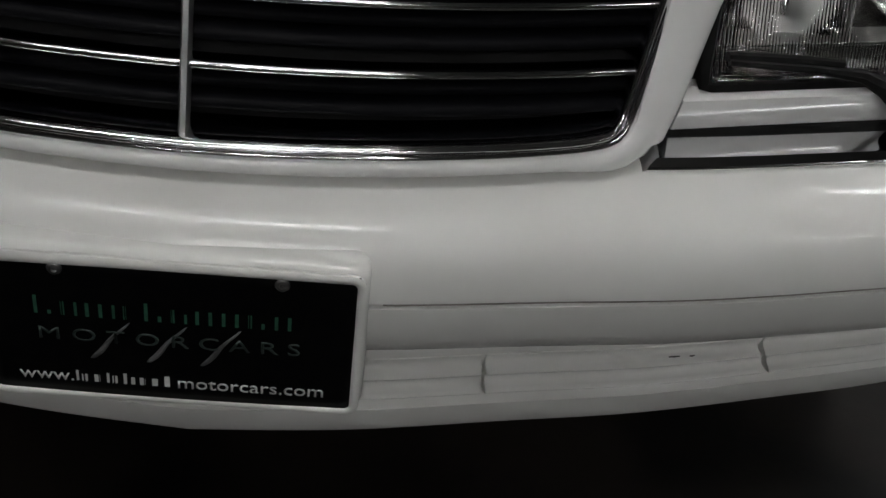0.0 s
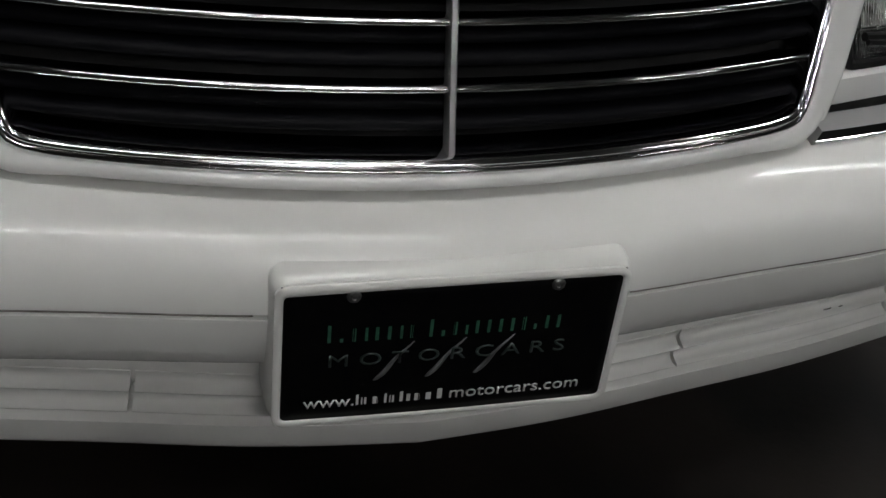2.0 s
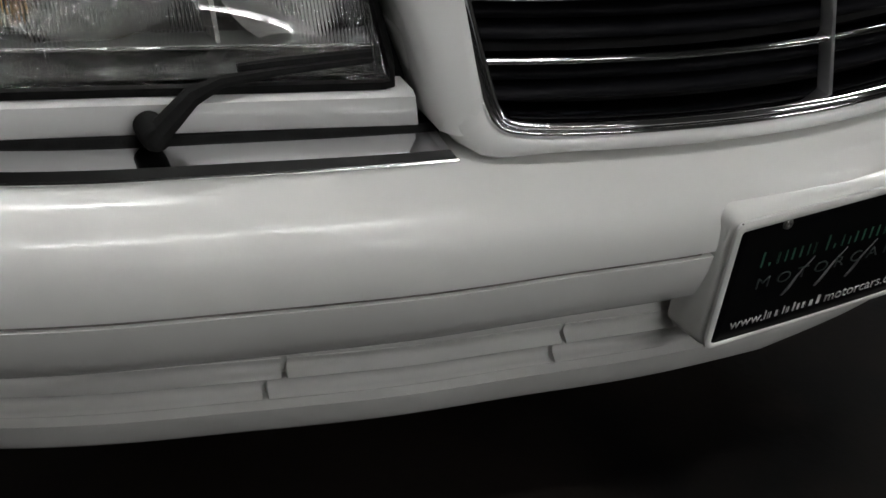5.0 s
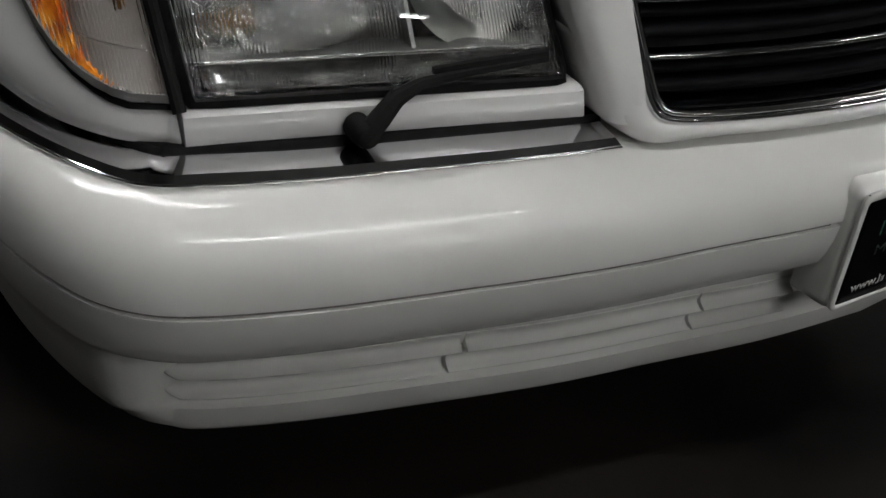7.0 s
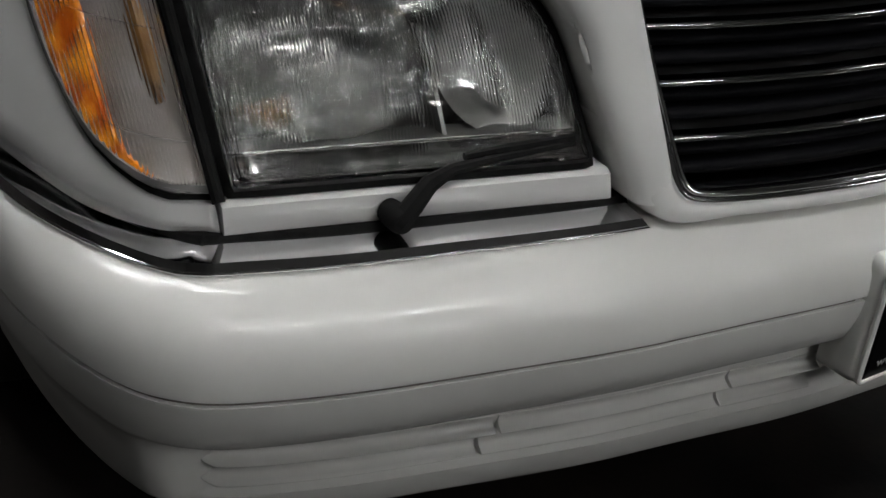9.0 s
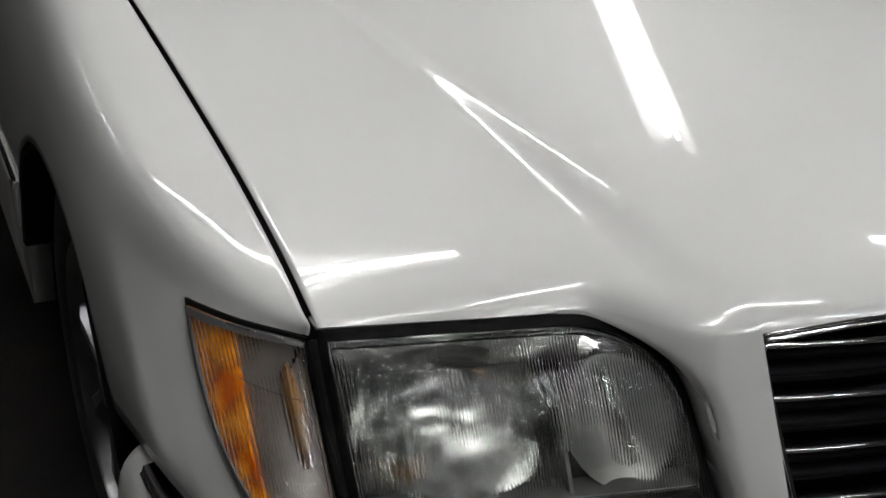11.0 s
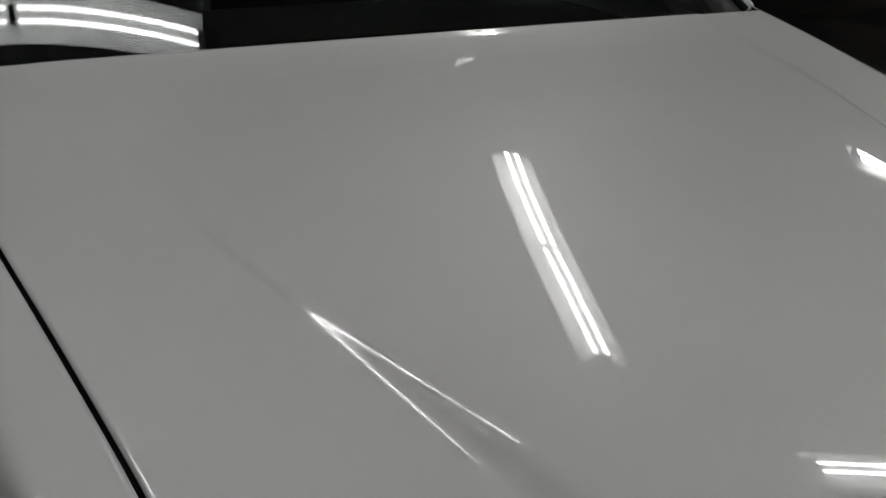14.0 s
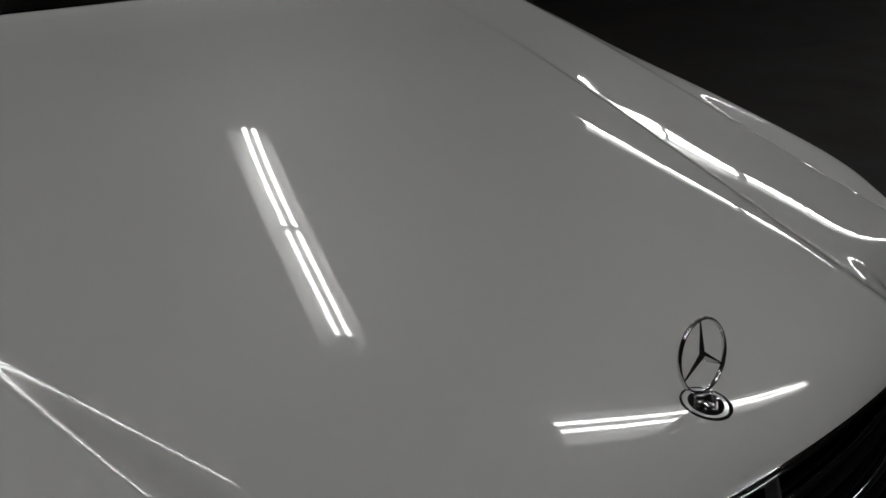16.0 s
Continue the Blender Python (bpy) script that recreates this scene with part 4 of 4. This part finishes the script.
for mir in (False, True):
    fender = part("fender", *fender_net, PAINT, car, "white front fender with a round wheel arch", sharp=55, thick=0.003, mirror=mir)
    lips = []
    for deg in np.linspace(8, 172, 50):
        a = radians(deg)
        y, z = ARCH_Y - ARCH_R * math.cos(a), ARCH_Z + ARCH_R * math.sin(a)
        x = -0.9445 + 0.010 * max(0, (z - 0.6) / 0.1) + 0.014 * max(0.0, (0.66 - y) / 0.15) ** 1.3
        iy, iz = ARCH_Y - (ARCH_R - 0.012) * math.cos(a), ARCH_Z + (ARCH_R - 0.012) * math.sin(a)
        lips.append([(x, y, z), (x + 0.002, iy, iz), (x + 0.015, iy, iz), (x + 0.24, iy, iz)])
    part("arch_liner", *sheet(lips), RUBBER, fender, "black wheel arch liner", sharp=50, mirror=mir)
    rows = []
    for grow, o in ((0.004, -0.002), (0.004, 0.0035), (0.001, 0.004), (-0.001, 0.003), (-0.001, -0.01)):
        rows.append([fender_out(u, z, o) for u, z in signal_outline(grow)])
    part("gap_seal", *rod([(-0.7925, 0.2640, 0.571), (-0.7945, 0.3240, 0.660), (-0.7965, 0.3840, 0.752)], 0.0062, 10), RUBBER, fender, "black gap seal between the lamps", mirror=mir)
    signal = part("turn_signal", *sheet(rows, closed_v=True), RUBBER, car, "corner turn signal with clear lens and amber edge", sharp=50, mirror=mir)
    cover, inner, amber = [], [], []
    hs = np.linspace(0.0, 1.0, 20)
    for h in hs:
        z = 0.574 + (0.747 - 0.574) * h
        w = signal_width(h) - 0.001
        zt = lambda u: z - 0.012 * h * (u / 0.14)
        cover.append([fender_out(0.003 + (w - 0.003) * k / 14, zt(w * k / 14), 0.006 + 0.003 * math.sin(math.pi * k / 14)) for k in range(15)])
        inner.append([fender_out(0.003 + (w - 0.003) * k / 14, zt(w * k / 14), 0.0012) for k in range(15)])
        wa = w - 0.060 * (0.35 + 0.65 * min(1.0, h * 1.6))
        amber.append([fender_out(wa + (w - 0.0015 - wa) * k / 6, zt(wa + (w - wa) * k / 6), 0.0035) for k in range(7)])
    lens = part("lens", *sheet(cover), SIGNAL_CLEAR, signal, "clear ribbed plastic lens", thick=0.002, mirror=mir)
    lens.visible_shadow = False
    part("inner_reflector", *sheet(inner), SIGNAL_BACK, signal, "smoky silver inner reflector", mirror=mir)
    rim = [[fender_out(u, z, o) for u, z in signal_outline(g)] for g, o in ((-0.001, 0.002), (-0.0015, 0.0088), (-0.007, 0.0095), (-0.0085, 0.004))]
    part("rim", *sheet(rim, closed_v=True), SIGNAL_RIM, signal, "grey moulded rim", sharp=50, mirror=mir)
    glow = []
    for z in np.linspace(0.640, 0.722, 13):
        wide = 0.0095 * math.sqrt(max(0.02, 1 - ((z - 0.681) / 0.0415) ** 2))
        glow.append([fender_out(0.027 + wide * (2 * k / 7 - 1), z, 0.0018 + 0.005 * wide / 0.0095 * math.sin(math.pi * k / 7)) for k in range(8)])
    part("signal_bulb", *sheet(glow), BULB_AMBER, signal, "amber bulb behind the clear lens", thick=0.0008, mirror=mir)
    for h in (0.22, 0.70):
        z = 0.574 + 0.173 * h
        part("mould_line", *rod([fender_out(0.010 + (signal_width(h) - 0.030) * k / 8, z + 0.010 * (k / 8) ** 2, 0.0098 + 0.003 * math.sin(math.pi * k / 8)) for k in range(9)], 0.0007, 6), SIGNAL_CLEAR, signal, mirror=mir)
    part("side_marker", *sheet(amber[1:]), AMBER, signal, "amber side strip", thick=0.0015, mirror=mir)

# --- wheels
def wheel(x, y, side):
    tyre_p = [(-0.095, 0.215), (-0.108, 0.235), (-0.112, 0.270), (-0.104, 0.305), (-0.088, 0.322), (-0.05, 0.328), (0.05, 0.328), (0.088, 0.322), (0.104, 0.305), (0.112, 0.270), (0.108, 0.235), (0.095, 0.215)]
    c = (x, y, 0.328)
    w = part("wheel", *lathe([(side * a, r) for a, r in [(0.100, 0.217), (0.106, 0.212), (0.100, 0.205), (0.06, 0.198), (-0.09, 0.20), (-0.10, 0.217)]], 48, c), ALLOY, car, "silver alloy wheel with black tyre", sharp=40)
    part("tyre", *lathe(tyre_p, 56, c), TYRE, w, "black tyre", sharp=50)
    part("hub", *lathe([(side * a, r) for a, r in [(0.045, 0.0001), (0.098, 0.0001), (0.100, 0.03), (0.092, 0.045), (0.08, 0.075), (0.04, 0.08)]], 36, c), ALLOY, w)
    for k in range(8):
        a = 2 * math.pi * k / 8
        rows = []
        for r, hw, out in ((0.06, 0.020, 0.088), (0.12, 0.017, 0.090), (0.17, 0.020, 0.092), (0.205, 0.028, 0.085)):
            cy, cz = math.cos(a), math.sin(a)
            rows.append([(x + side * (out + d), y + cy * r - cz * e, 0.328 + cz * r + cy * e) for e, d in ((-hw, -0.012), (-hw * 0.5, 0.004), (hw * 0.5, 0.004), (hw, -0.012), (0, -0.03))])
        part("spoke", *tube_net(rows, lambda i: rows[i]), ALLOY, w, sharp=40)
    part("brake_disc", *lathe([(-0.01, 0.06), (-0.01, 0.15), (0.01, 0.15), (0.01, 0.06)], 36, c), SCREW, w)


for y in (0.945, 3.985):
    for side in (-1, 1):
        wheel(side * 0.80, y, side)

# --- body sides, doors and lower cladding
SIDE = [(0.21, 0.905), (0.26, 0.928), (0.40, 0.940), (0.60, 0.9440), (0.68, 0.943), (0.80, 0.937), (0.87, 0.936), (0.93, 0.930), (0.958, 0.923), (0.972, 0.908), (0.982, 0.885)]


def side_row(y, z0, out=0.0, taper=0.0):
    rows = []
    for z, x in SIDE:
        rows.append((-(x + out - taper), y, max(z, z0)))
    return rows


def side_panel(y0, y1, n, taper=lambda y: 0.0):
    return sheet([side_row(y0 + (y1 - y0) * k / n, 0.0, taper=taper(y0 + (y1 - y0) * k / n)) for k in range(n + 1)])


for mir in (False, True):
    for name, y0, y1 in (("front_door", 1.6355, 2.69), ("rear_door", 2.696, 3.60)):
        door = part(name, *side_panel(y0, y1, 14), PAINT, car, "white saloon door", sharp=50, thick=0.004, mirror=mir)
        yh = y1 - 0.16
        part("handle", *rod([(-0.934, yh - 0.09, 0.84), (-0.946, yh - 0.07, 0.84), (-0.946, yh + 0.07, 0.84), (-0.934, yh + 0.09, 0.84)], 0.009, 8), PAINT, door, mirror=mir)
        part("belt_strip", *block(-0.905, -0.880, y0 + 0.30, y1 - 0.004, 0.984, 0.998), RUBBER, door, mirror=mir)
    quarter = part("rear_quarter", *side_panel(3.606, 5.02, 20, lambda y: 0.10 * max(0.0, (y - 4.3) / 0.75) ** 2), PAINT, car, "white rear quarter panel", sharp=50, thick=-0.004, mirror=mir)
    # cladding with its fine top line
    for y0, y1 in ((1.262, 1.740), (1.747, 2.685), (2.691, 3.60)):
        rows = []
        for y in np.linspace(y0, y1, 12):
            zf = 0.23
            if y < 1.32:
                zf = max(0.23, ARCH_Z + math.sqrt(max(ARCH_R**2 - (y - ARCH_Y) ** 2, 0.0)))
            body = [(0.9425, 0.513), (0.951, 0.5125), (0.9550, 0.508), (0.9560, 0.500), (0.955, 0.45), (0.950, 0.36), (0.935, 0.23), (0.90, 0.22)]
            rows.append([(-x, y, max(z, zf) if z < 0.499 else z) for x, z in body])
        part("side_cladding", *sheet(rows), PLASTIC_WHITE, car, "white lower side cladding panel", sharp=50, thick=-0.003, mirror=mir)
        part("cladding_bead", *rod([(-0.9525, y0, 0.5165), (-0.9525, y1, 0.5165)], 0.0035, 8), RUBBER, car, "dark line along the cladding", mirror=mir)
    # scuttle corner and windscreen pillar
    pillar = []
    for k in range(13):
        t = k / 12
        y, z = 1.553 + 0.74 * t, 1.012 + 0.45 * t + 0.10 * t * (1 - t)
        xin, xout = -(0.8450 - 0.21 * t), -(0.9070 - 0.21 * t)
        pillar.append([(xin + 0.012, y + 0.02, z - 0.03), (xin, y, z - 0.003), (xin - 0.012, y + 0.004, z + 0.003), ((xin + xout) / 2, y + 0.026, z + 0.004), (xout + 0.012, y + 0.046, z - 0.002), (xout, y + 0.062, z - 0.014), (xout + 0.004, y + 0.085, z - 0.045), (xout + 0.03, y + 0.10, z - 0.06)])
    part("pillar", *tube_net(pillar, lambda k: pillar[k]), PAINT, car, "white windscreen pillar", sharp=60, mirror=mir)
    trimline = [(-(0.8340 - 0.21 * k / 12), 1.558 + 0.74 * k / 12, 1.008 + 0.45 * k / 12 + 0.10 * (k / 12) * (1 - k / 12)) for k in range(13)]
    part("screen_seal", *rod(trimline, 0.0085, 8), RUBBER, car, "black windscreen seal", mirror=mir)
    # door mirror on its triangle
    tri = [(-0.9215, 1.622, 0.966), (-0.9235, 1.660, 0.9645), (-0.924, 1.930, 0.970), (-0.865, 1.900, 1.120)]
    tv = tri + [(a + 0.012, b, c) for a, b, c in tri]
    mirror_base = part("mirror_base", tv, [(0, 1, 2, 3), (7, 6, 5, 4), (0, 4, 5, 1), (1, 5, 6, 2), (2, 6, 7, 3), (3, 7, 4, 0)], PAINT, car, "grey mirror triangle", bevel=0.003, mirror=mir)
    part("seal", *rod([(-0.862, 1.890, 1.135), (-0.885, 1.770, 1.066), (-0.908, 1.670, 1.000), (-0.9215, 1.618, 0.960), (-0.924, 1.680, 0.9585), (-0.925, 1.800, 0.9625), (-0.925, 1.930, 0.966)], [0.006, 0.007, 0.008, 0.009, 0.011, 0.011, 0.010], 10), RUBBER, mirror_base, mirror=mir)
    rows = []
    for k in range(11):
        t = k / 10
        x = -0.918 - 0.215 * t
        r = (0.55 + 0.45 * math.sin(math.pi * min(1, t * 1.25) / 2)) * (1.0 if t < 0.85 else math.sqrt(max(0.03, 1 - ((t - 0.85) / 0.15) ** 2)))
        rows.append([(x, 1.885 + 0.06 * t + 0.062 * r * math.copysign(abs(math.cos(a)) ** 0.7, math.cos(a)), 1.036 + 0.075 * r * math.copysign(abs(math.sin(a)) ** 0.6, math.sin(a))) for a in np.linspace(0, 2 * math.pi, 25)[:-1]])
    part("mirror_cap", *tube_net(rows, lambda k: rows[k]), PAINT, mirror_base, "white door mirror housing", sharp=60, mirror=mir)
    seam = [(x - 0.001, y - 0.0665 - 0.0, 1.006) for x, y in ((-0.95, 1.893), (-1.0, 1.908), (-1.05, 1.922), (-1.09, 1.934))]
    part("cap_seam", *rod(seam, 0.0022, 6), RUBBER, mirror_base, "dark seam of the mirror housing", mirror=mir)
    # side glass
    win = [[(-(0.876 - 0.26 * t), 1.66 + 0.70 * t * (1 - s) + 2.25 * s - 0.45 * t * s, 0.99 + 0.42 * t) for t in np.linspace(0, 1, 7)] for s in np.linspace(0, 1, 12)]
    part("side_window", *sheet(win), WINDOW_GLASS, car, "dark side window glass", thick=0.004, mirror=mir)

# --- windscreen, scuttle, roof and tail
def screen_point(p, t):
    x = p * (0.840 - 0.21 * t)
    bow = 1 - abs(p) ** 2.5
    return (x, 1.700 + 0.60 * t - 0.18 * bow * (1 - 0.45 * t), 1.0006 + 0.467 * (t + 0.066 * t * (1 - t)) + 0.011 * bow * t)


screen = part("windscreen", *sheet([[screen_point(p, t) for t in np.linspace(-0.11, 1, 17)] for p in np.linspace(-1, 1, 41)]), WINDOW_GLASS, car, "curved windscreen glass", thick=0.005)
scut = [[(x, y, z) for y, z in ((1.440, 0.915), (1.500, 0.918), (1.560, 0.922), (1.64, 0.925))] for x in np.linspace(-0.815, 0.815, 30)]
part("scuttle", *sheet(scut), BLACK_GLOSS, car, "black scuttle panel", thick=0.004)
arm_w = [(-0.05, 1.535, 0.988), (0.15, 1.540, 1.000), (0.45, 1.545, 1.006)]
ww = part("screen_wiper", *rod(arm_w, [0.010, 0.008, 0.005], 8), RUBBER, car, "black windscreen wiper")
part("blade", *rod([(-0.30, 1.545, 1.006), (0.1, 1.535, 1.009), (0.50, 1.545, 1.007)], 0.005, 8), RUBBER, ww)
roof = []
for p in np.linspace(-1, 1, 21):
    roof.append([(p * w, y, z + 0.045 * (1 - p * p)) for y, z, w in ((2.24, 1.462, 0.62), (2.7, 1.475, 0.645), (3.2, 1.465, 0.645), (3.6, 1.445, 0.62))])
part("roof", *sheet(roof), PAINT, car, "white roof panel", thick=0.004)
rear = [[(p * (0.62 + 0.16 * t), 3.6 + 0.72 * t, 1.445 - 0.42 * t + 0.045 * (1 - p * p) * (1 - 0.6 * t)) for t in np.linspace(0, 1, 10)] for p in np.linspace(-1, 1, 21)]
part("rear_window", *sheet(rear), WINDOW_GLASS, car, "rear window glass", thick=0.004)
boot = [[(p * w, y, z + 0.02 * (1 - p * p)) for y, z, w in ((4.3, 1.015, 0.80), (4.7, 1.01, 0.79), (5.0, 0.995, 0.76), (5.06, 0.96, 0.76), (5.09, 0.60, 0.80))] for p in np.linspace(-1, 1, 21)]
part("boot_lid", *sheet(boot), PAINT, car, "white boot lid", thick=0.004)
for mir in (False, True):
    sh = [[(-0.872 + 0.07 * s, y, 0.985 + 0.03 * s) for s in (0, 0.5, 1)] for y in np.linspace(3.56, 5.0, 12)]
    part("rear_shoulder", *sheet(sh), PAINT, car, thick=0.003, mirror=mir)
    pil = [[(-(0.876 - 0.25 * t), 3.88 + 0.42 * s - (0.40 + 0.1 * s) * t, 0.99 + 0.44 * t) for t in np.linspace(0, 1, 7)] for s in np.linspace(0, 1, 5)]
    part("rear_pillar", *sheet(pil), PAINT, car, "white rear roof pillar", thick=0.003, mirror=mir)
    part("tail_lamp", *block(-0.83, -0.56, 5.03, 5.105, 0.68, 0.86), AMBER, car, "tail lamp", bevel=0.01, mirror=mir)
rb = [[(p * 0.93, 5.16 - 0.14 * abs(p) ** 3 - d, z) for z, d in ((0.60, 0.08), (0.57, 0.01), (0.48, 0.0), (0.36, 0.02), (0.27, 0.08))] for p in np.linspace(-1, 1, 31)]
part("rear_bumper", *sheet(rb), PAINT, car, "white rear bumper", thick=-0.004)
part("underbody", *block(-0.62, 0.62, 0.32, 4.9, 0.2, 0.52), DARK, car, "dark underside of the car", bevel=0.02)
# Unseen black box and sheet added behind the gaps so nothing shows through.
part("engine_bay_block", *block(-0.72, 0.72, 0.46, 1.44, 0.50, 0.735), DARK, car, "dark engine bay filling", bevel=0.02)
nose = [[(x, lamp_y(max(abs(x), 0.3), max(z, 0.56)) + 0.105, z) for z in np.linspace(0.26, 0.745, 8)] for x in np.linspace(-0.80, 0.80, 30)]
part("nose_panel", *sheet(nose), DARK, car, "black inner nose panel", thick=0.004)
part("dashboard", *block(-0.70, 0.70, 1.74, 2.15, 0.62, 0.965), INTERIOR, car, "dark dashboard", bevel=0.03)
for x in (-0.36, 0.36):
    seat = part("front_seat", *block(x - 0.25, x + 0.25, 2.35, 2.85, 0.40, 0.60), INTERIOR, car, "dark front seat", bevel=0.04)
    part("backrest", *block(x - 0.24, x + 0.24, 2.80, 2.95, 0.58, 1.18), INTERIOR, seat, bevel=0.04)
part("cabin_floor", *block(-0.86, 0.86, 1.58, 4.30, 0.30, 0.40), INTERIOR, car, "dark cabin floor")
part("bulkhead", *block(-0.80, 0.80, 1.560, 1.620, 0.40, 0.925), DARK, car, "black bulkhead")

# --- small marks
def hood_mark(points, wide, label):
    """A thin scratch lying on the hood."""
    rows = []
    for x, y in points:
        z = hood_height(x, y)
        rows.append([(x, y - wide, z + 0.0002), (x, y - wide * 0.4, z + 0.0007), (x, y + wide * 0.4, z + 0.0007), (x, y + wide, z + 0.0002)])
    return part("scratch", *sheet(rows), GROOVE, hood, label)


hood_mark([(-0.608, 1.403), (-0.602, 1.397), (-0.596, 1.392)], 0.0016, "dark paint scratch")
hood_mark([(-0.590, 1.388), (-0.586, 1.383), (-0.582, 1.379)], 0.0012, "dark paint scratch")
hood_mark([(-0.334, 1.403), (-0.331, 1.402), (-0.328, 1.401)], 0.0014, "dark paint chip")
for x, z, long in ((0.462, 0.3255, 0.012), (0.481, 0.3245, 0.006)):
    s0 = s_at_x(x)
    rows = []
    for k in range(5):
        s = -(s0 - long / 2 + long * k / 4)
        px, py = plan(s, 0.0325 + 0.030 * abs(s))
        rows.append([(px, py, z - 0.0009 + 0.0004 * math.sin(k * 2.0)), (px, py - 0.0005, z), (px, py, z + 0.0009)])
    part("paint_chip", *sheet(rows), DARK, bumper, "small dark paint chip")
